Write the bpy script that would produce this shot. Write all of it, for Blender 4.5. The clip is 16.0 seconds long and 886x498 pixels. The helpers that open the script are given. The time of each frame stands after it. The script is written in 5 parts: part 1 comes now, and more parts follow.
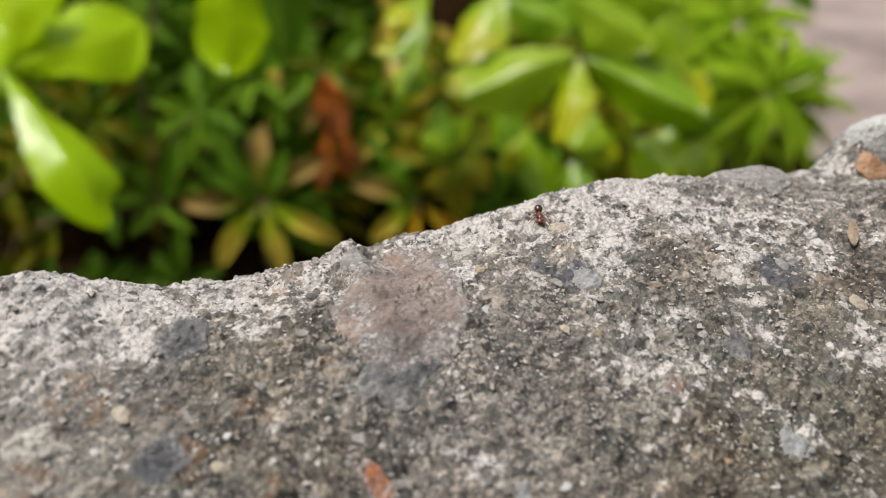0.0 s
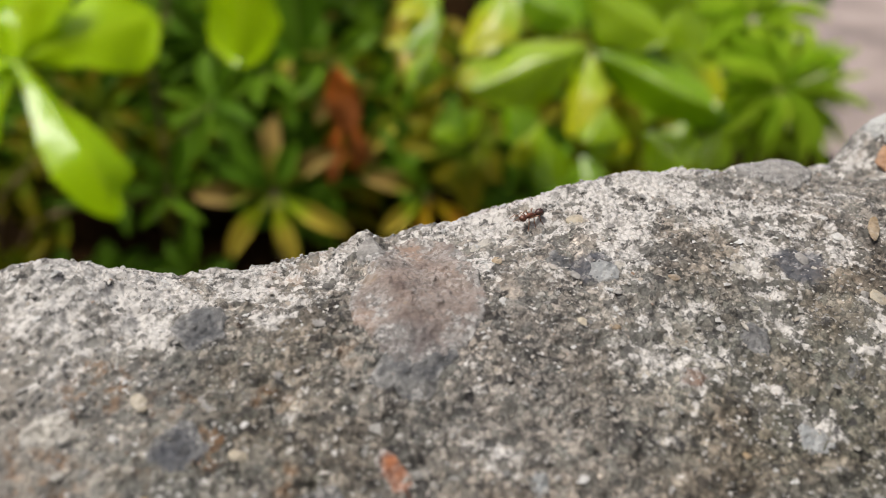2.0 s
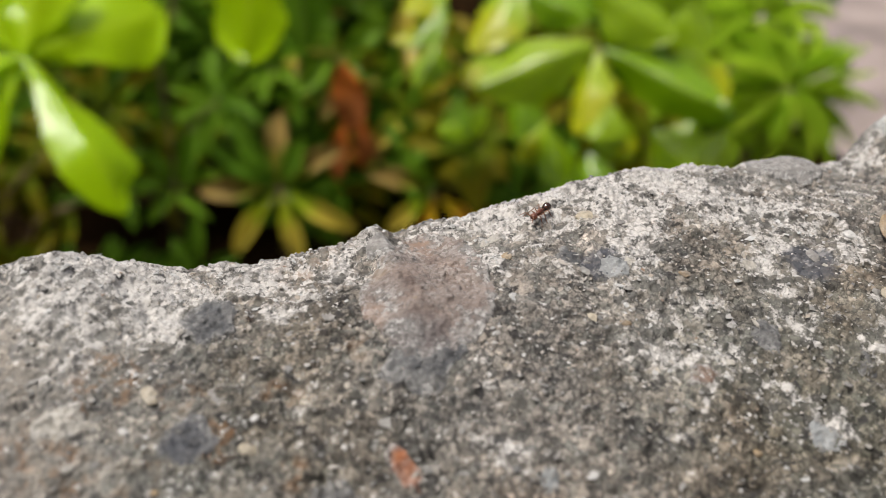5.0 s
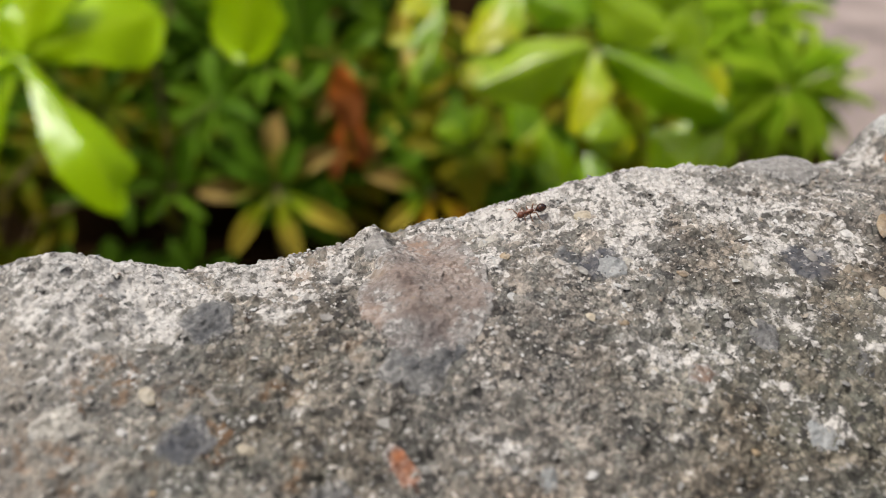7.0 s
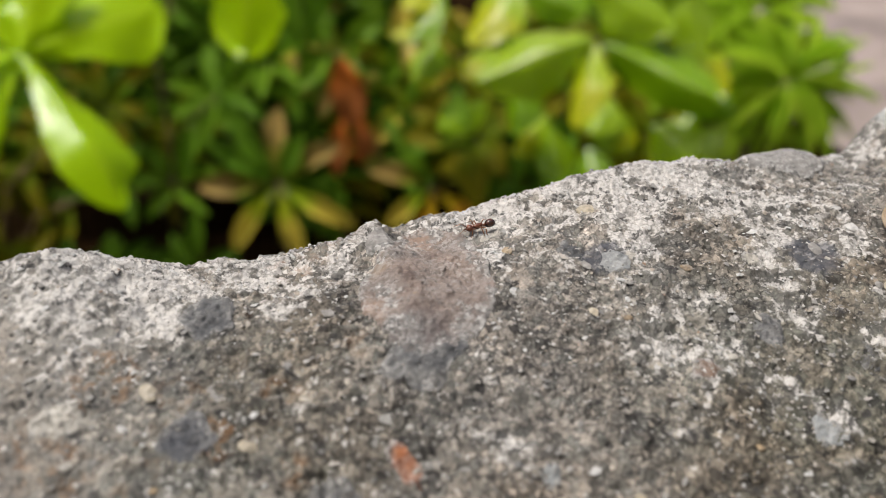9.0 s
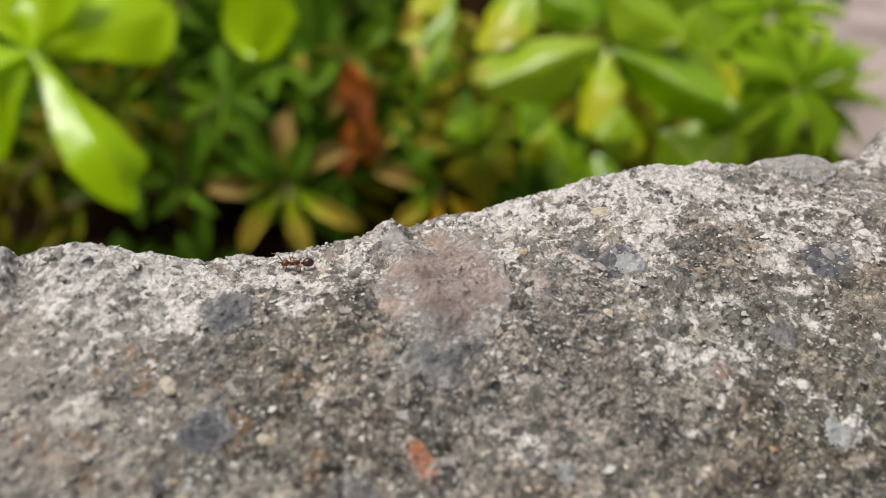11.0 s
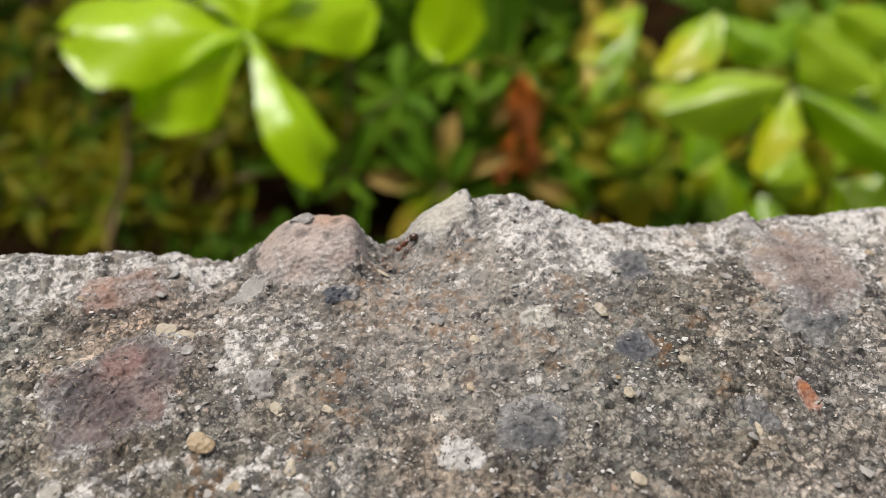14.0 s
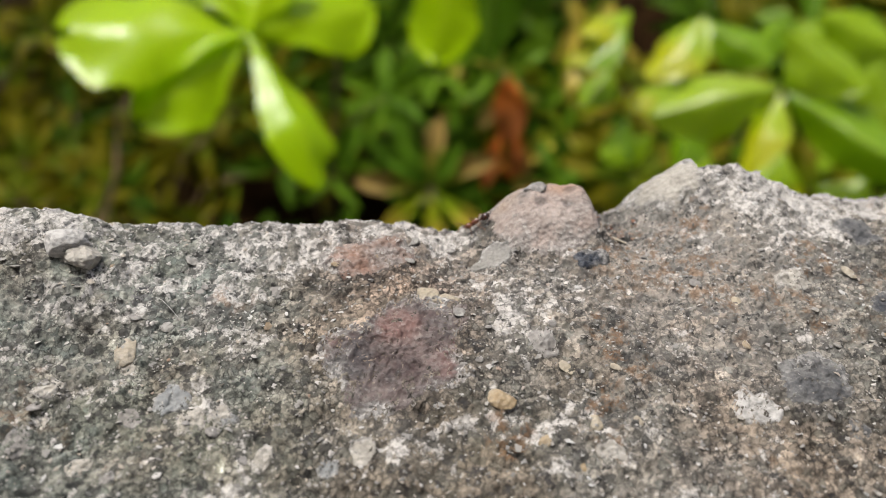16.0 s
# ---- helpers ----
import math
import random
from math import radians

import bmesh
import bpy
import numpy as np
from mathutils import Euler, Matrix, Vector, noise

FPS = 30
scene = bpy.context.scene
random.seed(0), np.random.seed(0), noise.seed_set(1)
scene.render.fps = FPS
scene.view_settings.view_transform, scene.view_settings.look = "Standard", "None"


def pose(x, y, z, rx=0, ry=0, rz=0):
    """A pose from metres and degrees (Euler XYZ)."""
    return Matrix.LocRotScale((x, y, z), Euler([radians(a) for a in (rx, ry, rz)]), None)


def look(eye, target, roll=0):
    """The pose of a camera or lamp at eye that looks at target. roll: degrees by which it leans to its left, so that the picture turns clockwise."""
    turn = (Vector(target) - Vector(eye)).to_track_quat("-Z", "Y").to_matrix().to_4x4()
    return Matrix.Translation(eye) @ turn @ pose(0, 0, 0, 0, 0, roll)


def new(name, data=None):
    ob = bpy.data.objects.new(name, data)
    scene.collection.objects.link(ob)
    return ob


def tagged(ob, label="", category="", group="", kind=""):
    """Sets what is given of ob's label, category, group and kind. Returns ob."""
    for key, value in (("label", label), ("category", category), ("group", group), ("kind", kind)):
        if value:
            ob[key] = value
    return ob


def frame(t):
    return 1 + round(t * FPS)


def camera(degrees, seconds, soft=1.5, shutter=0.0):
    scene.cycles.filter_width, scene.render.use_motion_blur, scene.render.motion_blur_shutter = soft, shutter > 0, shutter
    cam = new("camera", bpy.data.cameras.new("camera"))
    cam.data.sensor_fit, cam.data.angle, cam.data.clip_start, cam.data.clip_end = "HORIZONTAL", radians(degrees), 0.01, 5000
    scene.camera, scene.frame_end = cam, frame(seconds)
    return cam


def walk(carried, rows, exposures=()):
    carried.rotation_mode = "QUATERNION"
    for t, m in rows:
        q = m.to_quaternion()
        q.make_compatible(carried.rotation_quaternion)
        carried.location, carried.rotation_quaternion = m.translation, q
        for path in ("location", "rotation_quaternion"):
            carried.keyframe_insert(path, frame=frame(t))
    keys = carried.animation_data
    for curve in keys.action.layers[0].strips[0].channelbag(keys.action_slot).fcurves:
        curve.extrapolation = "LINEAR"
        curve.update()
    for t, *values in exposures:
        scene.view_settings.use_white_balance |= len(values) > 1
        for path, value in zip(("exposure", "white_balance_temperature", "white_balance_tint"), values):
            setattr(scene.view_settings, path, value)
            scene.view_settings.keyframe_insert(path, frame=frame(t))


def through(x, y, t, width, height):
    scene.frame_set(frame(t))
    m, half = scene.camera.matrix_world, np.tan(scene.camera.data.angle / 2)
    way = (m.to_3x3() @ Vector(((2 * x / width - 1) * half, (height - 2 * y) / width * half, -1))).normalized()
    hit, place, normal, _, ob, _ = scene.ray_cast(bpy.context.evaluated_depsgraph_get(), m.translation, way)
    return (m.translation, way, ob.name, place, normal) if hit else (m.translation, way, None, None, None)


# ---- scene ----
cam = camera(57.47, 16.0, soft=0.5)
# A close lens: the far rim of the wall is sharp, the garden behind it is not.
cam.data.dof.use_dof, cam.data.dof.focus_distance, cam.data.dof.aperture_fstop = True, 0.056, 30.0
METRES, EYE, TILT, LEAN, TURN = 0.05, 0.75, -35.0, 0.0, -21.7
ROWS = [
    (0, 0.0000, 0.0000, 0.0000, 0.00, 0.00, 0.00),
    (0.2, 0.0005, 0.0011, -0.0002, 0.02, -0.07, -0.01),
    (0.4, 0.0009, 0.0021, -0.0004, 0.04, -0.12, -0.01),
    (0.5, 0.0009, 0.0024, -0.0004, 0.04, -0.14, -0.01),
    (0.6, 0.0008, 0.0026, -0.0004, 0.03, -0.15, -0.02),
    (0.8, 0.0003, 0.0029, -0.0004, -0.00, -0.16, -0.02),
    (1, -0.0001, 0.0032, -0.0003, -0.06, -0.17, -0.01),
    (1.2, -0.0003, 0.0037, -0.0003, -0.13, -0.20, 0.01),
    (1.4, -0.0009, 0.0044, -0.0004, -0.11, -0.26, -0.01),
    (1.5, -0.0017, 0.0046, -0.0006, -0.05, -0.30, -0.05),
    (1.6, -0.0030, 0.0048, -0.0009, 0.07, -0.34, -0.12),
    (1.8, -0.0063, 0.0047, -0.0019, 0.39, -0.43, -0.31),
    (2, -0.0097, 0.0041, -0.0029, 0.69, -0.48, -0.48),
    (2.2, -0.0120, 0.0028, -0.0037, 0.84, -0.45, -0.57),
    (2.4, -0.0130, 0.0014, -0.0041, 0.87, -0.39, -0.59),
    (2.5, -0.0130, 0.0009, -0.0041, 0.87, -0.37, -0.59),
    (2.6, -0.0128, 0.0006, -0.0039, 0.87, -0.36, -0.59),
    (2.8, -0.0118, 0.0005, -0.0034, 0.86, -0.39, -0.59),
    (3, -0.0113, 0.0010, -0.0032, 0.86, -0.42, -0.59),
    (3.2, -0.0120, 0.0018, -0.0040, 0.87, -0.44, -0.62),
    (3.4, -0.0134, 0.0027, -0.0051, 0.90, -0.46, -0.66),
    (3.5, -0.0141, 0.0031, -0.0056, 0.92, -0.48, -0.69),
    (3.6, -0.0145, 0.0034, -0.0059, 0.95, -0.50, -0.71),
    (3.8, -0.0148, 0.0038, -0.0060, 1.02, -0.57, -0.74),
    (4, -0.0149, 0.0041, -0.0059, 1.08, -0.62, -0.76),
    (4.2, -0.0150, 0.0044, -0.0058, 1.09, -0.65, -0.77),
    (6.3, -0.0167, 0.0072, -0.0059, 0.95, -0.70, -0.72),
    (6.4, -0.0167, 0.0072, -0.0059, 0.94, -0.70, -0.71),
    (6.5, -0.0168, 0.0071, -0.0058, 0.93, -0.69, -0.71),
    (6.6, -0.0168, 0.0069, -0.0058, 0.91, -0.69, -0.71),
    (6.8, -0.0167, 0.0063, -0.0058, 0.89, -0.67, -0.70),
    (7, -0.0164, 0.0058, -0.0060, 0.89, -0.66, -0.69),
    (7.2, -0.0157, 0.0057, -0.0063, 0.91, -0.65, -0.66),
    (7.4, -0.0152, 0.0060, -0.0066, 0.93, -0.67, -0.65),
    (7.5, -0.0151, 0.0062, -0.0066, 0.94, -0.68, -0.64),
    (7.6, -0.0153, 0.0066, -0.0065, 0.94, -0.70, -0.65),
    (7.8, -0.0160, 0.0075, -0.0061, 0.91, -0.74, -0.66),
    (8, -0.0167, 0.0082, -0.0058, 0.88, -0.79, -0.68),
    (8.2, -0.0170, 0.0085, -0.0059, 0.87, -0.81, -0.70),
    (8.4, -0.0168, 0.0090, -0.0062, 0.88, -0.84, -0.70),
    (8.5, -0.0165, 0.0095, -0.0062, 0.89, -0.87, -0.67),
    (8.6, -0.0162, 0.0104, -0.0062, 0.90, -0.90, -0.63),
    (8.7, -0.0160, 0.0112, -0.0061, 0.92, -0.94, -0.59),
    (10.8, -0.0185, 0.0193, -0.0057, 1.40, -1.28, -0.28),
    (10.9, -0.0230, 0.0117, -0.0080, 1.46, -1.02, -0.71),
    (11, -0.0297, 0.0019, -0.0116, 1.45, -0.78, -1.29),
    (11.1, -0.0366, -0.0045, -0.0153, 2.12, -0.63, -1.71),
    (11.2, -0.0436, -0.0083, -0.0190, 2.53, -0.99, -2.02),
    (11.3, -0.0507, -0.0106, -0.0228, 2.89, -1.22, -2.25),
    (11.4, -0.0578, -0.0122, -0.0267, 2.85, -1.17, -2.44),
    (11.5, -0.0649, -0.0142, -0.0307, 2.61, -0.97, -2.62),
    (11.6, -0.0717, -0.0174, -0.0348, 2.43, -0.50, -2.84),
    (11.7, -0.0786, -0.0220, -0.0389, 2.53, -0.18, -3.09),
    (11.8, -0.0858, -0.0281, -0.0431, 3.15, -0.07, -3.36),
    (11.9, -0.0933, -0.0358, -0.0471, 3.49, -0.13, -3.65),
    (12, -0.1013, -0.0452, -0.0509, 3.46, -0.33, -3.94),
    (12.1, -0.1102, -0.0564, -0.0544, 3.42, -0.02, -4.23),
    (12.2, -0.1199, -0.0692, -0.0572, 3.61, -0.09, -4.54),
    (12.3, -0.1309, -0.0835, -0.0589, 3.94, -0.25, -4.86),
    (12.4, -0.1432, -0.0990, -0.0590, 4.46, -0.47, -5.21),
    (12.5, -0.1571, -0.1157, -0.0571, 5.54, 0.17, -5.61),
    (12.6, -0.1729, -0.1332, -0.0527, 6.38, 0.59, -6.05),
    (12.7, -0.1886, -0.1513, -0.0476, 7.39, 0.43, -6.52),
    (12.8, -0.2024, -0.1692, -0.0435, 8.19, 0.48, -6.98),
    (12.9, -0.2122, -0.1865, -0.0423, 8.76, -0.19, -7.42),
    (13, -0.2163, -0.2027, -0.0455, 8.92, -0.55, -7.81),
    (13.1, -0.2128, -0.2173, -0.0552, 9.59, -1.02, -8.13),
    (13.2, -0.2096, -0.2317, -0.0618, 10.21, -0.65, -8.32),
    (13.3, -0.2091, -0.2456, -0.0665, 10.62, -0.58, -8.43),
    (13.4, -0.2132, -0.2582, -0.0706, 10.68, -0.50, -8.50),
    (13.5, -0.2242, -0.2693, -0.0749, 10.52, -0.42, -8.59),
    (13.6, -0.2441, -0.2784, -0.0808, 10.47, -0.05, -8.75),
    (13.7, -0.2708, -0.2860, -0.0882, 10.26, 0.20, -8.94),
    (13.8, -0.3022, -0.2928, -0.0970, 10.05, 0.03, -9.16),
    (13.9, -0.3363, -0.2997, -0.1071, 10.56, -0.50, -9.38),
    (14, -0.3708, -0.3071, -0.1186, 10.86, -0.76, -9.59),
    (14.1, -0.4037, -0.3159, -0.1315, 10.06, -0.68, -9.77),
    (14.2, -0.4356, -0.3249, -0.1451, 10.49, -0.83, -9.90),
    (14.3, -0.4673, -0.3330, -0.1592, 10.48, -0.75, -9.97),
    (14.4, -0.4993, -0.3392, -0.1731, 10.13, -0.56, -9.95),
    (14.5, -0.5283, -0.3438, -0.1852, 10.00, -0.57, -9.89),
    (14.6, -0.5509, -0.3471, -0.1936, 9.43, -0.35, -9.83),
    (14.7, -0.5684, -0.3496, -0.1991, 8.94, -0.31, -9.78),
    (14.8, -0.5823, -0.3518, -0.2025, 8.61, -0.20, -9.73),
    (14.9, -0.5941, -0.3543, -0.2046, 8.83, -0.36, -9.68),
    (15, -0.6052, -0.3576, -0.2063, 9.32, -0.42, -9.63),
    (15.1, -0.6170, -0.3622, -0.2082, 9.53, -0.40, -9.59),
    (15.2, -0.6296, -0.3676, -0.2106, 9.26, -0.35, -9.55),
    (15.3, -0.6431, -0.3732, -0.2133, 9.06, -0.33, -9.51),
    (15.4, -0.6575, -0.3786, -0.2165, 8.78, -0.05, -9.48),
    (15.5, -0.6728, -0.3833, -0.2202, 9.08, 0.13, -9.46),
    (15.6, -0.6892, -0.3867, -0.2244, 9.16, 0.01, -9.45),
    (15.7, -0.7064, -0.3892, -0.2291, 8.83, 0.15, -9.44),
    (15.8, -0.7242, -0.3908, -0.2341, 8.69, 0.15, -9.44),
    (15.9, -0.7424, -0.3920, -0.2393, 9.00, 0.01, -9.44),
    (16, -0.7608, -0.3929, -0.2447, 8.87, -0.10, -9.45),
]
walk(cam, [(t, pose(0, 0, EYE, TILT, LEAN, TURN) @ pose(METRES * x, METRES * y, METRES * z, 90 + pitch, roll, yaw)) for t, x, y, z, yaw, pitch, roll in ROWS],
     [(0.0, 0.05), (11.0, 0.05), (13.5, 0.16), (16.0, 0.16)])

# ---- light: bright, soft daylight ----
world = bpy.data.worlds.new("sky")
scene.world = world
world.use_nodes = True
wn = world.node_tree.nodes
sky = wn.new("ShaderNodeTexSky")
sky.sky_type, sky.sun_disc = "NISHITA", False
sky.sun_elevation, sky.sun_rotation = radians(68), radians(-48)
sky.air_density, sky.dust_density = 1.0, 7.0
wn["Background"].inputs["Strength"].default_value = 0.12
world.node_tree.links.new(sky.outputs[0], wn["Background"].inputs["Color"])
sun = new("sun", bpy.data.lights.new("sun", "SUN"))
sun.data.energy, sun.data.angle, sun.data.color = 3.6, radians(14), (1.0, 0.96, 0.9)
sun.matrix_world = look((-1.0, 0.9, 3.4), (0, 0, 0))


# ---- materials ----
class Mat:
    """A node material with a few shorthands."""

    def __init__(self, name, rough=0.8, spec=0.4):
        self.m = bpy.data.materials.new(name)
        self.m.use_nodes = True
        self.t = self.m.node_tree
        self.b = self.t.nodes["Principled BSDF"]
        self.b.inputs["Roughness"].default_value = rough
        self.b.inputs["Specular IOR Level"].default_value = spec
        self.pos = self.t.nodes.new("ShaderNodeTexCoord").outputs["Object"]

    def node(self, kind, **values):
        n = self.t.nodes.new("ShaderNode" + kind)
        for key, v in values.items():
            s = n.inputs[key.replace("_", " ")]
            if hasattr(v, "links"):
                self.t.links.new(v, s)
            else:
                s.default_value = v
        return n

    def noise(self, scale, detail=4.0, rough=0.6, at=None):
        return self.node("TexNoise", Vector=at or self.pos, Scale=scale, Detail=detail, Roughness=rough).outputs["Fac"]

    def cells(self, scale, out="Distance", at=None):
        return self.node("TexVoronoi", Vector=at or self.pos, Scale=scale).outputs[out]

    def ramp(self, fac, *stops):
        n = self.t.nodes.new("ShaderNodeValToRGB")
        e = n.color_ramp.elements
        while len(e) < len(stops):
            e.new(0.5)
        for k, (p, c) in zip(e, stops):
            k.position, k.color = p, (*c, 1) if len(c) == 3 else c
        self.t.links.new(fac, n.inputs["Fac"])
        return n.outputs["Color"]

    def mix(self, fac, a, b, how="MIX"):
        n = self.t.nodes.new("ShaderNodeMix")
        n.data_type, n.blend_type = "RGBA", how
        for s, v in ((n.inputs[0], fac), (n.inputs[6], a), (n.inputs[7], b)):
            if hasattr(v, "links"):
                self.t.links.new(v, s)
            else:
                s.default_value = (*v, 1) if isinstance(v, tuple) else v
        return n.outputs[2]

    def math(self, how, a, b=0.0):
        n = self.t.nodes.new("ShaderNodeMath")
        n.operation = how
        for s, v in zip(n.inputs, (a, b)):
            if hasattr(v, "links"):
                self.t.links.new(v, s)
            else:
                s.default_value = v
        return n.outputs[0]

    def color(self, c):
        s = self.b.inputs["Base Color"]
        if hasattr(c, "links"):
            self.t.links.new(c, s)
        else:
            s.default_value = (*c, 1)
        return self

    def bump(self, height, strength, distance):
        n = self.node("Bump", Height=height, Strength=strength, Distance=distance)
        self.t.links.new(n.outputs[0], self.b.inputs["Normal"])
        return self


# Years of grime on all the concrete.
AGE = (0.62, 0.625, 0.62)


def speckle(m, cell):
    """Irregular mineral specks, 0 to 1, about a cell across in metres."""
    push = m.node("TexNoise", Vector=m.pos, Scale=0.9 / cell, Detail=3.0).outputs["Color"]
    at = m.t.nodes.new("ShaderNodeVectorMath")
    at.operation = "MULTIPLY_ADD"
    m.t.links.new(push, at.inputs[0])
    at.inputs[1].default_value = (cell * 1.6,) * 3
    m.t.links.new(m.pos, at.inputs[2])
    col = m.node("TexVoronoi", Vector=at.outputs[0], Scale=1.0 / cell).outputs["Color"]
    return m.node("SeparateColor", Color=col).outputs[0]


def spot(m, x, y, radius):
    """1 at a place of the wall's top in mm, falling to 0 at the radius."""
    flat = m.t.nodes.new("ShaderNodeVectorMath")
    flat.operation = "MULTIPLY"
    m.t.links.new(m.pos, flat.inputs[0])
    flat.inputs[1].default_value = (1, 1, 0)
    n = m.t.nodes.new("ShaderNodeVectorMath")
    n.operation = "DISTANCE"
    m.t.links.new(flat.outputs[0], n.inputs[0])
    n.inputs[1].default_value = (x * 0.001, y * 0.001, 0)
    return m.math("SUBTRACT", 1.0, m.math("MINIMUM", m.math("DIVIDE", n.outputs["Value"], radius * 0.001), 1.0))


def shards(m, cell, push=1.3):
    """Irregular grains about a cell across: a random value for each, and the distance to its edge in cells."""
    warp = m.node("TexNoise", Vector=m.pos, Scale=1.1 / cell, Detail=4.0, Roughness=0.6).outputs["Color"]
    at = m.t.nodes.new("ShaderNodeVectorMath")
    at.operation = "MULTIPLY_ADD"
    m.t.links.new(warp, at.inputs[0])
    at.inputs[1].default_value = (cell * push,) * 3
    m.t.links.new(m.pos, at.inputs[2])
    col = m.node("TexVoronoi", Vector=at.outputs[0], Scale=1.0 / cell).outputs["Color"]
    edge = m.node("TexVoronoi", Vector=at.outputs[0], Scale=1.0 / cell)
    edge.feature = "DISTANCE_TO_EDGE"
    return m.node("SeparateColor", Color=col).outputs[0], edge.outputs["Distance"]


def concrete_material():
    """Weathered concrete: grey paste, grains and crevices, pale lime bloom, dark pits and rusty stains, with rim light
    and near shade painted in.
    """
    m = Mat("weathered_concrete", 0.9, 0.2)
    body = m.ramp(m.noise(620, 7, 0.72), (0.32, (0.12, 0.116, 0.112)), (0.45, (0.265, 0.257, 0.246)), (0.56, (0.355, 0.345, 0.33)), (0.70, (0.52, 0.51, 0.495)))
    tone, seam = shards(m, 0.00056)
    body = m.mix(1.0, body, m.ramp(tone, (0.0, (0.28, 0.28, 0.30)), (0.14, (0.72, 0.77, 0.77)), (0.5, (1.0, 0.99, 0.97)), (0.8, (1.18, 1.16, 1.13)), (1.0, (1.5, 1.48, 1.45))), "MULTIPLY")
    small, joint = shards(m, 0.00021, 1.6)
    body = m.mix(1.0, body, m.ramp(small, (0.0, (0.55, 0.55, 0.56)), (0.16, (0.88, 0.87, 0.86)), (0.7, (1.04, 1.03, 1.02)), (1.0, (1.28, 1.26, 1.24))), "MULTIPLY")
    # Grime in the joints of the grains, where it was not washed out.
    grime = m.ramp(m.noise(420, 5, 0.7), (0.38, (0, 0, 0)), (0.52, (1, 1, 1)))
    crevice = m.math("MAXIMUM", m.math("MULTIPLY", m.ramp(seam, (0.0, (1, 1, 1)), (0.05, (0.9, 0.9, 0.9)), (0.15, (0, 0, 0))), grime), m.math("MULTIPLY", m.ramp(joint, (0.0, (1, 1, 1)), (0.08, (0, 0, 0))), m.math("MULTIPLY", grime, 0.6)))
    body = m.mix(m.math("MULTIPLY", crevice, 0.8), body, (0.045, 0.043, 0.043))
    big = m.ramp(m.noise(190, 5, 0.65), (0.35, (0.64, 0.65, 0.66)), (0.47, (0.93, 0.92, 0.91)), (0.56, (1.1, 1.09, 1.07)), (0.68, (1.4, 1.38, 1.36)))
    body = m.mix(1.0, body, big, "MULTIPLY")
    holes = m.ramp(m.noise(430, 5, 0.7), (0.36, (0.5, 0.5, 0.51)), (0.44, (1, 1, 1)))
    body = m.mix(1.0, body, holes, "MULTIPLY")
    moss = m.math("MULTIPLY", m.math("MINIMUM", m.math("MULTIPLY", spot(m, -64, 33, 26), 2.0), 1.0), m.ramp(m.noise(160, 4), (0.35, (0.45, 0.45, 0.45)), (0.55, (1, 1, 1))))
    body = m.mix(moss, body, m.mix(1.0, body, (0.78, 0.96, 0.98), "MULTIPLY"))
    ruddy = m.math("MULTIPLY", m.math("MINIMUM", m.math("MULTIPLY", spot(m, -40, 37, 11), 1.8), 1.0), m.ramp(m.noise(260, 4), (0.32, (0.5, 0.5, 0.5)), (0.5, (1, 1, 1))))
    body = m.mix(ruddy, body, m.mix(1.0, body, (1.06, 0.95, 0.89), "MULTIPLY"))
    # Three near patches: the close camera's shade painted in, tinted slightly like algae.
    algae_and_shade = m.math("MULTIPLY", m.math("ADD", m.math("ADD", m.math("MULTIPLY", spot(m, -3, 32, 17), 0.8), m.math("MULTIPLY", spot(m, -33, 25, 15), 0.8)), m.math("MULTIPLY", spot(m, 34, 23, 18), 1.35)), m.ramp(m.noise(210, 4), (0.30, (0.3, 0.3, 0.3)), (0.55, (1, 1, 1))))
    body = m.mix(m.math("MINIMUM", m.math("MULTIPLY", algae_and_shade, 1.1), 1.0), body, m.mix(1.0, body, (0.60, 0.64, 0.60), "MULTIPLY"))
    warm = m.mix(m.math("MULTIPLY", m.ramp(m.noise(75, 3), (0.42, (0, 0, 0)), (0.60, (1, 1, 1))), 0.45), body, (0.36, 0.28, 0.20), "OVERLAY")
    # Bloom grows towards the rim: real lime, plus the rim's brighter light painted in.
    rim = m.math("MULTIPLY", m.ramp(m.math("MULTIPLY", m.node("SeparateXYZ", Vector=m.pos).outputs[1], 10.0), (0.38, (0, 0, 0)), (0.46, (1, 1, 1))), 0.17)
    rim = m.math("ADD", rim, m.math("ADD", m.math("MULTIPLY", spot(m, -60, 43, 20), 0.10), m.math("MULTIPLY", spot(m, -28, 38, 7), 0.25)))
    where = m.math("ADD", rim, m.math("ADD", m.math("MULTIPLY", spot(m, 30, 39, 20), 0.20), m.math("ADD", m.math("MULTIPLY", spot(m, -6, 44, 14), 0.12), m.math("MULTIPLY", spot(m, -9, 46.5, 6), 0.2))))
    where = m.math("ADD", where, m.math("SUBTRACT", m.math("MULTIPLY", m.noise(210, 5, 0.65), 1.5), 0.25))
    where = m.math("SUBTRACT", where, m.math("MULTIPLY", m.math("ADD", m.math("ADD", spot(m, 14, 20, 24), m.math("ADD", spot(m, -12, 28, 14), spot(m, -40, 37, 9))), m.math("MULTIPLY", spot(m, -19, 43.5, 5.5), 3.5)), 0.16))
    # Bloom of lime and painted rim light: ragged scabs that keep to whole grains.
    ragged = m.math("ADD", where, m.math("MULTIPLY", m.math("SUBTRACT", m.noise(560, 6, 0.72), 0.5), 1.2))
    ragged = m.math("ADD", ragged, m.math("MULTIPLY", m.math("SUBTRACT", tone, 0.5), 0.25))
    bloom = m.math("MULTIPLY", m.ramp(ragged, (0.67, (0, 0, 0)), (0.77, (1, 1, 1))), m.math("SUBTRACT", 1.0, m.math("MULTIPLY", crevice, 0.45)))
